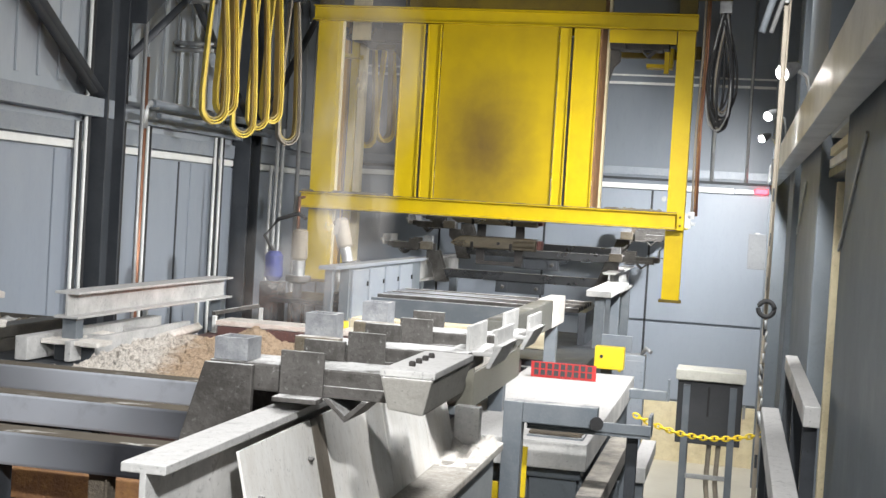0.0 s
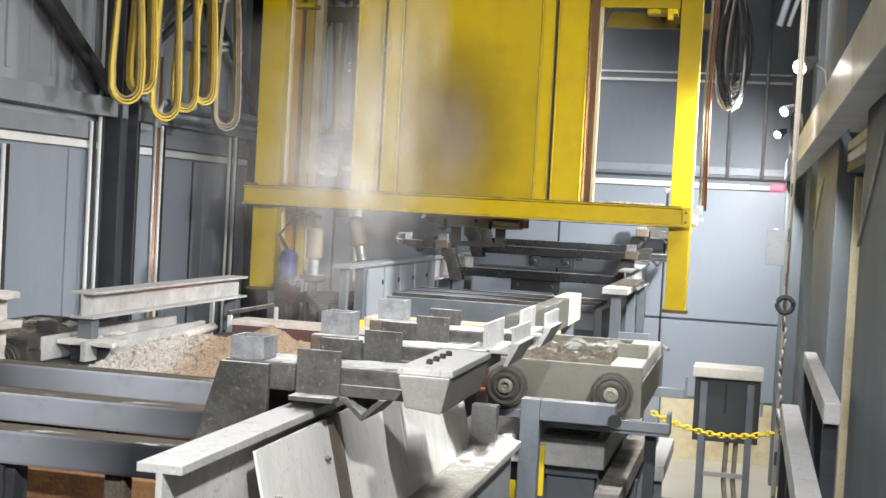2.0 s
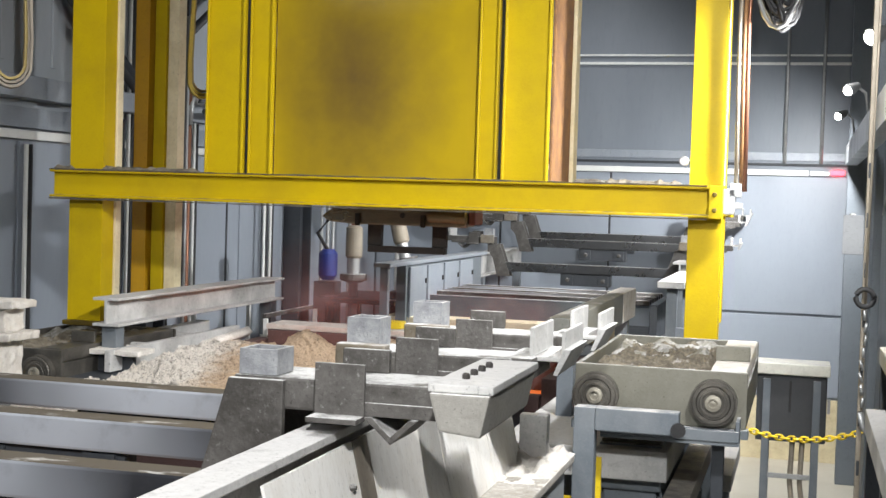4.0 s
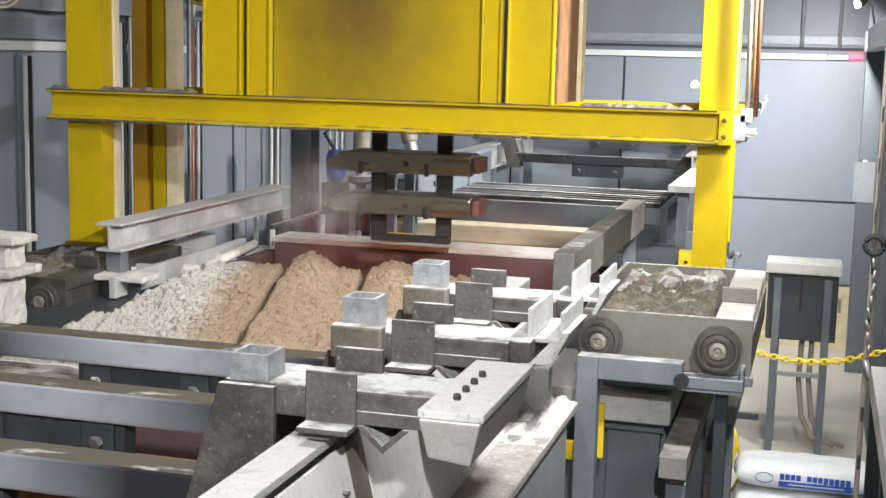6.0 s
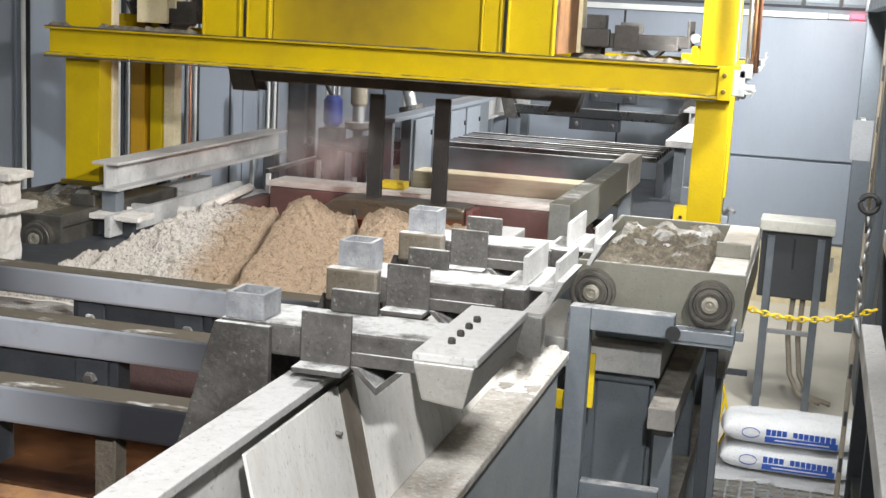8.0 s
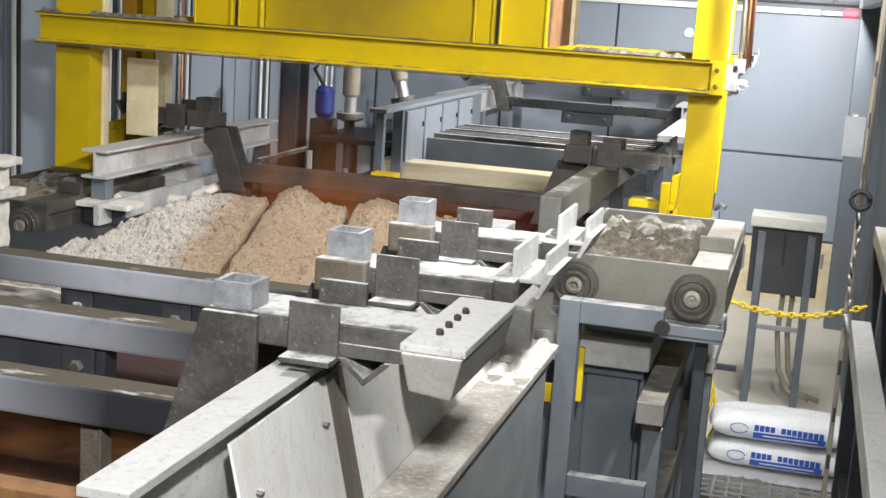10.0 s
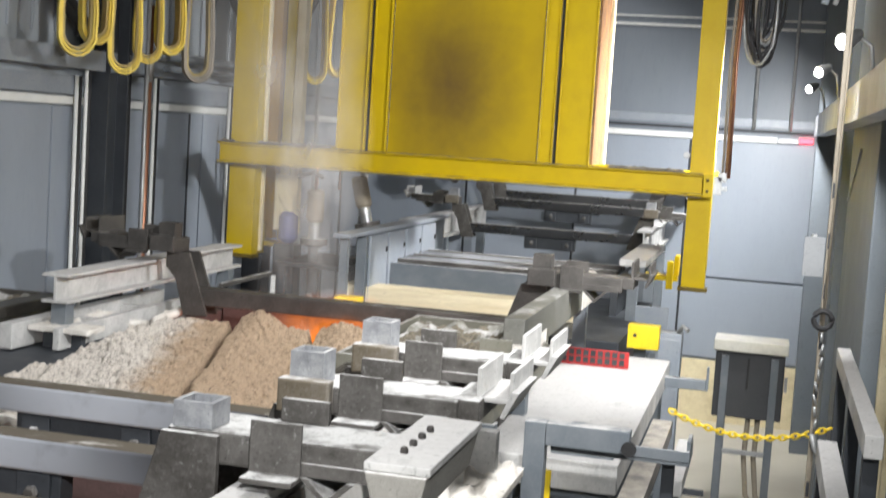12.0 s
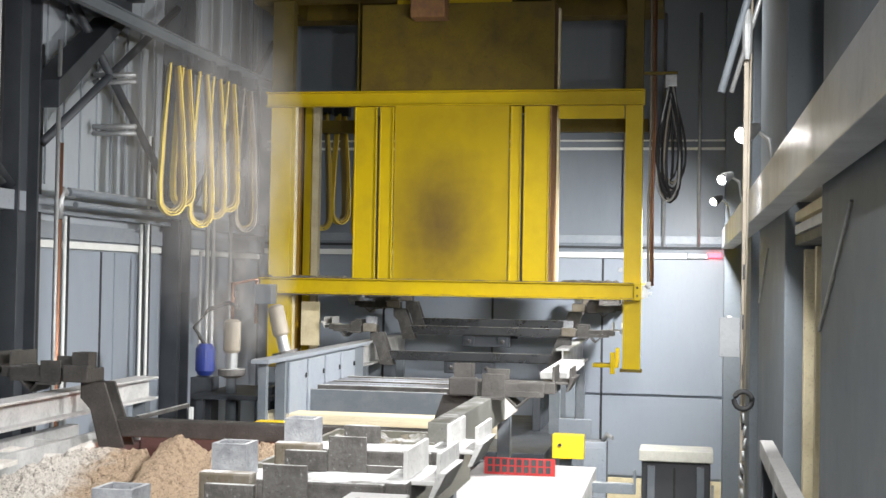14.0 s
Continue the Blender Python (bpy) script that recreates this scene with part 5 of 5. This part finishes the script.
hz = thing("yellow_hose", (-0.52, 9.0, FLOOR), "yellow air hose hanging from a brass valve", "hose")
part("hose", tube([(0.0, 0, 0.84), (0.05, 0.01, 0.76), (0.09, 0, 0.6), (0.11, 0.02, 0.48), (0.06, 0, 0.36), (0.0, -0.02, 0.3)], 0.011, 8), M_CHAIN, hz)
part("hose", tube([(0.01, 0, 0.83), (0.07, 0, 0.7), (0.04, 0, 0.5), (0.0, 0.03, 0.34), (-0.02, 0.03, 0.03)], 0.01, 8), M_CHAIN, hz)
part("valve", lathe([(0.02, 0), (0.03, 0.03), (0.03, 0.08), (0.02, 0.1)], (0, 0, 0.84), "z", 12), M_PIPE, hz)
part("handle", box(0.03, 0.2, -0.015, 0.015, 0.85, 0.89), M_COLUMN, hz)
part("stand_pipe", tube([(-0.05, 0.05, 0), (-0.05, 0.05, 0.9), (0, 0, 0.9)], 0.015, 8), M_PIPE, hz)
fd = thing("floor_drain", (0.0, 10.4, FLOOR), "slotted steel floor drain channel", "drain")
part("frame", boxes([(-0.45, 0.5, -0.2, -0.17, 0.001, 0.012), (-0.45, 0.5, 0.17, 0.2, 0.001, 0.012)], 0), M_PIPE, fd)
for k in range(18):
    part("slat", box(-0.44 + 0.052 * k, -0.415 + 0.052 * k, -0.169, 0.169, 0.001, 0.01, 0), M_PIPE, fd)


def chain(a, b, sag, count):
    t = thing("barrier_chain", a, "yellow plastic barrier chain hanging in a bow", "chain")
    a, b = Vector(a), Vector(b)
    for k in range(count):
        u = (k + 0.5) / count
        p = a.lerp(b, u) - Vector((0, 0, sag * 4 * u * (1 - u)))
        q = a.lerp(b, u + 0.02) - Vector((0, 0, sag * 4 * (u + 0.02) * (1 - u - 0.02)))
        d = (q - p).normalized()
        side = d.cross(Vector((0, 0, 1))).normalized() if k % 2 else d.cross(Vector((0, 1, 0))).normalized()
        L, w = (b - a).length / count * 0.78, 0.014
        ring = [p - a + d * L * math.cos(x) * 0.95 + side * w * math.sin(x) for x in [i * 2 * math.pi / 12 for i in range(13)]]
        part("link", tube(ring, 0.0055, 5), M_CHAIN, t)
    return t


chain((-0.49, 7.45, 1.82), (0.37, 7.47, 1.815), 0.1, 26)


def handrail(x, y0, y1, top, label):
    t = thing("handrail", (x, y0, FLOOR), label, "handrail", "handrails")
    part("top_bar", box(-0.035, 0.035, y0 - y0, y1 - y0, top - FLOOR - 0.09, top - FLOOR, 0.006), M_RAIL, t, "pale dusty top bar")
    for z in (0.55, 1.0):
        part("mid_bar", box(-0.015, 0.015, 0.05, y1 - y0 - 0.05, top - FLOOR - z - 0.05, top - FLOOR - z), M_COLUMN, t)
    for y in (y0 + 0.1, (y0 + y1) / 2, y1 - 0.06):
        part("post", box(-0.03, 0.03, y - y0 - 0.03, y - y0 + 0.03, 0, top - FLOOR - 0.091), M_COLUMN, t)
    return t


handrail(0.4, 5.3, 7.55, 2.24, "dark handrail with pale dusty top bar by the wall")
handrail(0.22, 3.2, 5.08, 2.25, "dark handrail with pale dusty top bar")

wh = thing("wall_hoist", (0.19, 5.62, FLOOR), "pale hoist pole with chain, ring and air cylinder", "hoist")
part("pole", box(-0.01, 0.01, 0.0, 0.03, 0, 4.0), M_STRAP_GREY, wh, "pale slotted pole")
for k in range(9):
    part("slot", box(-0.006, 0.006, -0.004, -0.001, 1.4 + 0.2 * k, 1.46 + 0.2 * k, 0), M_SEAM, wh)
part("rope", tube([(0.02, -0.02, 4.3), (0.0, -0.02, 2.46)], 0.005, 6), M_STRAP_GREY, wh)
part("ring", tube([(0.035 * math.cos(a), -0.03, 2.52 + 0.035 * math.sin(a)) for a in [i * math.pi / 8 for i in range(17)]], 0.012, 6), M_BLACK, wh, "black ring")
for k in range(8):
    part("link", tube([(0.012 * math.sin(k), -0.03, 2.47 - 0.05 * k), (0.004, -0.03, 2.43 - 0.05 * k)], 0.006, 6), M_PIPE, wh)
part("hook", tube([(0, -0.03, 2.06), (0.01, -0.03, 2.0), (0.03, -0.03, 1.97), (0.05, -0.03, 2.0)], 0.012, 6), M_PIPE, wh)
part("cylinder", tube([(0.13, -0.05, 4.6), (-0.1, -0.02, 3.75)], 0.016, 10), M_FRAME, wh, "slanting air cylinder")
part("cylinder", tube([(0.19, -0.05, 4.6), (-0.06, -0.02, 3.75)], 0.01, 10), M_PIPE, wh)
part("swivel_hook", lathe([(0.012, -0.1), (0.02, -0.06), (0.022, 0.04), (0.012, 0.1)], (0.0, -0.03, 3.98), "z", 12), M_PIPE, wh)
solo("notice_sheet", box(0.092, 0.17, 5.5, 5.506, 2.795, 2.95, 0.002), M_PAPER, "creased white notice sheet hung on the pole", "notice")
solo("notice_clip", box(0.12, 0.14, 5.507, 5.62, 2.935, 2.955, 0.002), M_PIPE, "small steel clip arm", "clip")


def floodlight(p):
    t = thing("floodlight", p, "bright wall floodlight on a bent arm", "lamp", "wall floodlights")
    m = look((0, 0, 0), (-0.7, -0.7, -0.45))
    bm = lathe([(0.024, 0.07), (0.042, 0.0), (0.045, -0.05)], (0, 0, 0), "z", 20)
    bmesh.ops.transform(bm, matrix=m, verts=bm.verts[:])
    part("housing", bm, M_PIPE, t)
    bm = lathe([(0.034, -0.051), (0.03, -0.064), (0.012, -0.072)], (0, 0, 0), "z", 20)
    bmesh.ops.transform(bm, matrix=m, verts=bm.verts[:])
    part("lens", bm, M_LAMP, t, "glowing lens")
    part("arm", tube([(0.03, 0.03, 0.02), (0.1, 0.04, -0.03), (0.13, 0.05, -0.2)], 0.012, 6), M_PIPE, t)
    return t


for p_ in FLOODS[:3]:
    floodlight(p_)
# shades and stems for the added lamps
for p_ in ADDED_BAYS:
    hb = thing("added_bay_lamp", p_, "added round high-bay lamp, unseen above the view", "lamp", "high-bay lamps")
    part("shade", lathe([(0.05, 0.25), (0.12, 0.2), (0.32, 0.0), (0.31, -0.01)], (0, 0, 0), "z", 28), M_PIPE, hb)
    part("stem", tube([(0, 0, 0.25), (0, 0, 7.39 - p_[2])], 0.02, 8), M_PIPE, hb)

yb = thing("yellow_switch_box", (-0.9, 8.98, 1.9), "yellow switch box with one black button", "switch box")
part("case", box(0.0, 0.21, 0, 0.1, 0.0, 0.16, 0.006), M_CHAIN, yb)
part("button", lathe([(0.012, 0), (0.012, -0.012)], (0.05, 0, 0.09), "y", 12), M_BLACK, yb)
part("bracket", box(0.04, 0.12, 0.101, 0.14, -1.8, 0.1), M_FRAME, yb)
jp = thing("junction_post", (-0.72, 9.15, FLOOR), "pale grey junction cabinet with green indicator", "cabinet")
part("case", box(0, 0.17, 0, 0.16, 0, 1.9, 0.008), M_GIRT, jp)
part("door", box(0.015, 0.155, -0.012, -0.001, 1.0, 1.86, 0.004), M_GIRT, jp)
part("indicator", lathe([(0.009, 0), (0.007, -0.01)], (0.12, -0.013, 1.6), "y", 10), M_GREEN, jp, "green indicator")
part("conduit", tube([(0.14, 0.05, 1.9), (0.17, 0.03, 1.95), (0.21, 0.0, 1.93)], 0.016, 8), M_PIPE, jp)
rs = thing("red_sign", (-1.2, 7.95, 1.932), "red sign with unreadable dark lettering", "sign")
part("board", box(0, 0.42, 0, 0.012, 0, 0.1, 0.003), M_RED, rs)
part("text_bar", boxes([(0.02 + 0.043 * k, 0.05 + 0.043 * k, -0.003, -0.0005, z, z + 0.035) for k in range(9) for z in (0.015, 0.058)], 0), M_INK, rs)


# ---- beyond the bath ----
def washing_tank():
    o = Vector((CX, 10.3, FLOOR))
    t = thing("washing_tank", o, "dark tank with slatted top beyond the bath", "tank")

    def p(name, rows, mt, label="", bev=0.006):
        bm = boxes(rows, bev)
        bmesh.ops.translate(bm, verts=bm.verts[:], vec=-o)
        return part(name, bm, mt, t, label)
    p("body", [(-3.3, -0.95, 8.95, 11.4, FLOOR, 1.93)], M_COLUMN)
    p("front_edge", [(-3.3, -1.0, 8.7, 8.78, 1.72, 1.9)], M_FRAME)
    p("front_panel", [(-3.2, -1.35, 10.2, 10.24, 1.931, 2.2)], M_FRAME, "grey front panel")
    for k in range(7):
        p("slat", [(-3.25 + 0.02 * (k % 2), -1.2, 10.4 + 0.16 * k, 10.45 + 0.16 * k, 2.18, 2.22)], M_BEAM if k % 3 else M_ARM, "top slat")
    p("side_rail", [(-3.32, -3.26, 10.25, 11.5, 1.931, 2.2)], M_COLUMN)
    p("side_rail", [(-1.18, -1.12, 10.25, 11.5, 1.931, 2.2)], M_COLUMN)
    return t


washing_tank()
tb = thing("timber_baulk", (-2.4, 9.85, 1.932), "rough sawn timber baulk lying on tank", "timber")
part("beam", box(-0.75, 1.1, -0.2, 0.06, 0.0, 0.13, 0.012), M_WOOD, tb)
solo("yellow_wedge", box(-2.75, -2.58, 8.3, 8.42, 2.101, 2.15, 0.01), M_CHAIN, "small yellow plastic wedge on the ledge", "wedge")

row = thing("cabinet_row", (-2.95, 10.4, FLOOR), "row of pale grey cabinets with thin worktop", "cabinet")
part("worktop", box(-0.1, 0.03, -1.3, 1.7, 2.36, 2.39), M_GIRT, row)
for k in range(4):
    d = part("door", box(0.0, 0.02, -0.75 + 0.5 * k, -0.3 + 0.5 * k, 1.85, 2.34, 0.008), M_GIRT, row, "pale grey door")
    part("knob", box(0.021, 0.035, -0.36 + 0.5 * k, -0.34 + 0.5 * k, 2.2, 2.24), M_BLACK, d)
part("body", box(-0.08, -0.002, -0.8, 1.6, 1.8, 2.359), M_FRAME, row)
for y in (-1.2, -0.75, 0.3, 1.55):
    part("leg", box(-0.07, -0.01, y - 0.03, y + 0.03, 0, 1.799 if y > -1 else 2.359), M_FRAME, row)


def pump(at, label, tilt):
    t = thing("agitator_motor", at, label, "motor", "agitators")
    m = pose(0, 0, 0, 0, tilt, 0)
    for name, prof, mt in (("motor_body", [(0.04, 0.45), (0.068, 0.43), (0.07, 0.2), (0.055, 0.18)], M_STRAP_GREY), ("coupling", [(0.05, 0.18), (0.05, 0.05)], M_PIPE), ("flange", [(0.11, 0.05), (0.11, 0.0), (0.06, -0.02)], M_ARM), ("shaft", [(0.04, -0.02), (0.04, -0.4)], M_FRAME)):
        bm = lathe(prof, (0, 0, 0), "z", 20)
        bmesh.ops.transform(bm, matrix=m, verts=bm.verts[:])
        part(name, bm, mt, t)
    return t


pump((-3.62, 10.3, 2.28), "grey vertical agitator motor", 0)
pump((-3.35, 10.9, 2.4), "grey agitator motor tilted on its mount", -14)
ps = thing("pump_stand", (-3.62, 10.3, FLOOR), "dark steel stand below agitators", "stand")
part("plate", box(-0.25, 0.42, -0.2, 0.75, 2.0, 2.04), M_COLUMN, ps)
for x in (-0.2, 0.36):
    for y in (-0.15, 0.7):
        part("leg", box(x - 0.03, x + 0.03, y - 0.03, y + 0.03, 0, 2.0), M_COLUMN, ps)
bp = thing("blue_pump", (-3.9, 10.45, 2.2), "blue pump with black hose", "pump")
part("body", lathe([(0.05, -0.14), (0.08, -0.1), (0.08, 0.08), (0.05, 0.12)], (0, 0, 0.2), "z", 20), M_BLUE_PAINT, bp)
part("base", box(-0.09, 0.09, -0.09, 0.09, -2.1, 0.05), M_COLUMN, bp)
part("hose", tube([(0.0, 0, 0.3), (-0.1, 0, 0.45), (0.02, 0, 0.6), (0.2, 0, 0.66), (0.28, -0.02, 0.62)], 0.018, 8), M_BLACK, bp)


def piping():
    t = thing("pipe_run", (-4.85, 9.95, FLOOR), "copper and steel pipes fixed along the wall", "pipe")
    o = Vector((-4.85, 9.95, FLOOR))

    def q(name, pts, r, mt, label=""):
        part(name, tube([Vector(p) - o for p in pts], r, 8), mt, t, label)
    q("copper_pipe", [(-4.88, 9.78, 4.1), (-4.88, 9.78, FLOOR)], 0.026, M_COPPER, "tarnished copper pipe")
    q("steel_pipe", [(-4.87, 9.72, 4.9), (-4.87, 9.72, FLOOR)], 0.018, M_PIPE)
    q("header", [(-4.84, 9.85, 3.72), (-4.84, 12.9, 3.74)], 0.035, M_FRAME, "dark grey header pipe")
    q("header", [(-4.8, 9.9, 3.62), (-4.8, 12.6, 3.63)], 0.025, M_FRAME)
    for y in (12.3, 12.45, 12.95):
        q("drop_pipe", [(-4.6, y, 3.7), (-4.6, y, FLOOR)], 0.022, M_PIPE)
    q("white_pipe", [(-4.2, 13.4, 3.7), (-4.2, 13.4, FLOOR)], 0.045, M_STRIP, "pale vertical duct")
    q("copper_loop", [(-4.3, 12.2, 2.6), (-4.3, 12.2, 3.0), (-4.3, 12.9, 3.05), (-4.3, 12.9, 2.6)], 0.018, M_COPPER)
    q("riser", [(-4.4, 11.6, FLOOR), (-4.4, 11.6, 3.3)], 0.016, M_PIPE)
    part("gauge_box", box(0.55, 0.72, 2.9, 3.1, 2.7, 2.9), M_FRAME, t)
    for z in (4.3, 4.75):
        for k in range(2):
            q("stub_pipe", [(-5.15, 10.9, z + 0.06 * k), (-4.75, 10.9, z + 0.06 * k)], 0.022, M_PIPE)
    q("elbow", [(-4.85, 9.95, 3.7), (-4.87, 9.82, 3.72), (-4.88, 9.79, 3.68), (-4.88, 9.78, 3.5)], 0.035, M_PIPE)
    return t


piping()
sr = thing("side_table", (-3.85, 8.9, FLOOR), "dark steel side bench with thin pale edges", "bench")
for x_ in (-0.33, 0.2):
    part("edge_bar", box(x_ - 0.015, x_ + 0.015, -0.36, 0.55, 2.0, 2.03), M_ARM, sr)
part("shelf", box(-0.35, 0.25, -0.4, 0.6, 1.7, 1.73), M_ARM, sr)
for x in (-0.33, 0.22):
    for y in (-0.38, 0.57):
        part("leg", box(x - 0.015, x + 0.015, y - 0.015, y + 0.015, 0, 2.0), M_STRIP, sr)
fs = thing("far_support", (-1.2, 9.2, FLOOR), "grey frame with pale flange carrying far rail", "frame")
part("post", box(0.16, 0.24, 0.9, 0.98, 0, 2.25), M_FRAME, fs)
part("post", box(0.16, 0.24, 2.3, 2.38, 0, 2.25), M_FRAME, fs)
part("head", box(0.1, 0.3, 0.8, 2.5, 2.251, 2.3), M_RAIL, fs)
hs = thing("hazard_panel", (-1.02, 10.1, FLOOR), "small panel with yellow and black hazard stripes", "panel")
part("board", box(0, 0.3, 0, 0.03, 1.6, 1.95), M_GIRT, hs)
for k in range(3):
    part("stripe", prism([(0.02 + 0.09 * k, 1.66), (0.06 + 0.09 * k, 1.66), (0.1 + 0.09 * k, 1.78), (0.06 + 0.09 * k, 1.78)], "y", -0.004, -0.001, 0), M_CHAIN, hs)
part("post", box(0.12, 0.18, 0.031, 0.06, 0, 1.7), M_FRAME, hs)


# ---- vapour and flame ----
def puff(name, material, sx, sz, at, label, category, wob):
    bm = bmesh.new()
    n, rings = 28, 8
    centre = bm.verts.new((0, -0.12, 0))
    prev = None
    for r in range(1, rings + 1):
        q = r / rings
        ring = [bm.verts.new((q * math.cos(2 * math.pi * k / n), -0.12 * (1 - q * q) + 0.08 * noise.noise((q * 2 * math.cos(2 * math.pi * k / n), q * 2 * math.sin(2 * math.pi * k / n), wob)), q * math.sin(2 * math.pi * k / n))) for k in range(n)]
        for k in range(n):
            if prev is None:
                bm.faces.new((centre, ring[k], ring[(k + 1) % n]))
            else:
                bm.faces.new((prev[k], ring[k], ring[(k + 1) % n], prev[(k + 1) % n]))
        prev = ring
    ob = solo(name, bm, material, label, category)
    ob.scale = (sx, 1, sz)
    ob.location = at
    ob.visible_shadow = False
    return ob


STEAM = []
for k, (x, y, z, sx, sz, t0, t1, rise) in enumerate((
        (-2.35, 7.3, 2.9, 0.38, 0.8, 0.0, 2.6, 0.5), (-2.3, 7.5, 3.8, 0.42, 0.8, 0.0, 2.6, 0.4), (-2.4, 7.0, 3.0, 0.5, 0.7, 1.3, 3.4, 0.6),
        (-2.3, 6.6, 3.4, 0.95, 0.9, 2.1, 3.6, 0.4), (-2.8, 7.6, 2.45, 0.45, 0.4, 0.0, 3.4, 0.1), (-2.85, 7.3, 3.6, 0.6, 1.2, 11.9, 15.0, 0.3),
        (-2.65, 7.4, 2.8, 0.35, 0.6, 12.0, 15.0, 0.2), (-2.75, 7.6, 2.9, 0.4, 0.7, 11.2, 12.6, 0.5), (-2.8, 7.9, 3.4, 0.4, 0.8, 12.4, 15.0, 0.4), (-2.95, 7.5, 2.45, 0.4, 0.4, 4.6, 9.0, 0.1))):
    STEAM.append((puff("vapour_wisp", M_STEAM, sx, sz, (x, y, z), "thin wisp of pale vapour over the bath", "vapour", k), x, y, z, t0, t1, rise))
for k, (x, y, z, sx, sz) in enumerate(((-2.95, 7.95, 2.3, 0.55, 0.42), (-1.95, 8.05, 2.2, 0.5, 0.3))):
    STEAM.append((puff("rosy_vapour_wisp", M_ROSY, sx, sz, (x, y, z), "thin vapour tinted red for the melt's light", "vapour", 40 + k), x, y, z, 2.4, 9.6, 0.12))
FLAMES = []
for k, (x, sx, sz) in enumerate(((-2.75, 0.45, 0.25), (-2.4, 0.45, 0.38), (-1.95, 0.5, 0.25), (-2.5, 0.6, 0.5), (-2.3, 1.1, 0.24), (-2.1, 0.9, 0.2))):
    FLAMES.append((puff("flame_tongue", M_FLAME, sx, sz, (x, 7.4 + 0.12 * k, 0.7), "orange flame licking over the melt", "flame", 20 + k), x, 7.4 + 0.12 * k, sz))

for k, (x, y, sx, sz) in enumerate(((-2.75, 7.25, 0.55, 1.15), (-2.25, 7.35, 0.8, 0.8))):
    FLAMES.append((puff("glowing_vapour", M_GLOW_HAZE, sx, sz, (x, y, -0.6), "vapour with its own orange glow, for flame light", "vapour", 30 + k), x, y, sz))


# ---- movement ----
def motions():
    way = [(0.0, 12.3), (0.5, 12.29), (1.0, 12.17), (1.5, 11.53), (2.0, 10.38), (2.2, 9.74), (2.4, 9.12), (2.6, 8.58), (2.8, 8.1), (3.3, 7.25),
           (3.8, 6.95), (4.3, 6.9), (10.0, 6.9), (10.4, 7.2), (10.8, 7.72), (11.0, 8.0), (11.5, 8.88), (12.0, 9.93), (12.5, 11.01), (13.0, 12.0), (13.5, 12.75), (14.0, 13.08)]
    walk(GANTRY, [(t, pose(0, y, 0)) for t, y in way])
    lift = [(0.0, 2.27), (0.5, 2.32), (1.0, 2.42), (1.5, 2.48), (4.9, 2.48), (5.3, 2.4), (5.6, 2.28), (6.0, 2.05), (6.5, 1.72), (7.5, 1.05), (8.1, 0.63), (8.4, 0.48), (8.7, 0.28), (9.0, 0.08), (9.3, 0.0)]

    def at(rows, t):
        return float(np.interp(t, [r[0] for r in rows], [r[1] for r in rows]))
    stops = sorted({t for t, _ in way if t <= 9} | {t for t, _ in lift})
    walk(LOADED, [(t, pose(-2.43, at(way, t) + 0.8, 2.21 + at(lift, t))) for t in stops] + [(14.0, pose(-2.43, 7.7, 2.21))])
    for hk in HOOKS:
        walk(hk, [(t, pose(0, 0, h)) for t, h in lift] + [(9.7, pose(0, 0, -0.06)), (14.0, pose(0, 0, -0.06))])
    slide = [(0.0, -0.85), (0.2, -0.83), (1.5, -0.34), (2.0, -0.16), (2.3, -0.04), (2.6, 0.0), (9.8, 0.0), (10.1, -0.06), (11.0, -0.45), (11.8, -0.8), (12.2, -0.85), (14.0, -0.85)]
    walk(COVER_R, [(t, pose(-0.6 + d, 5.5, 2.03)) for t, d in slide])
    walk(COVER_L, [(t, pose(-4.18 + d * 0.5, 6.25, 1.83)) for t, d in slide])
    for ob, x, y, z, t0, t1, rise in STEAM:
        rows = [(0.0, pose(x, y, z if t0 == 0 else 0.4))]
        if t0 > 0:
            rows += [(t0 - 0.9, pose(x, y, 0.4)), (t0, pose(x, y, z))]
        if t1 < 14:
            rows += [(t1, pose(x + 0.1, y, z + rise)), (t1 + 1.0, pose(x + 0.15, y, 6.3)), (14.0, pose(x + 0.15, y, 6.5))]
        else:
            rows += [(14.0, pose(x + 0.1, y, z + rise))]
        walk(ob, rows)
    for ob, x, y, sz in FLAMES:
        walk(ob, [(0.0, pose(x, y, 0.7)), (9.4, pose(x, y, 0.7)), (10.4, pose(x, y, 1.85 + sz * 0.3)), (11.1, pose(x + 0.04, y, 1.9 + sz * 0.3)), (11.7, pose(x, y, 1.85 - max(0, sz - 0.6))), (12.6, pose(x, y, 1.74 - max(0, sz - 0.5) * 1.6)), (14.0, pose(x, y, 1.62 - max(0, sz - 0.5) * 1.8))])


motions()
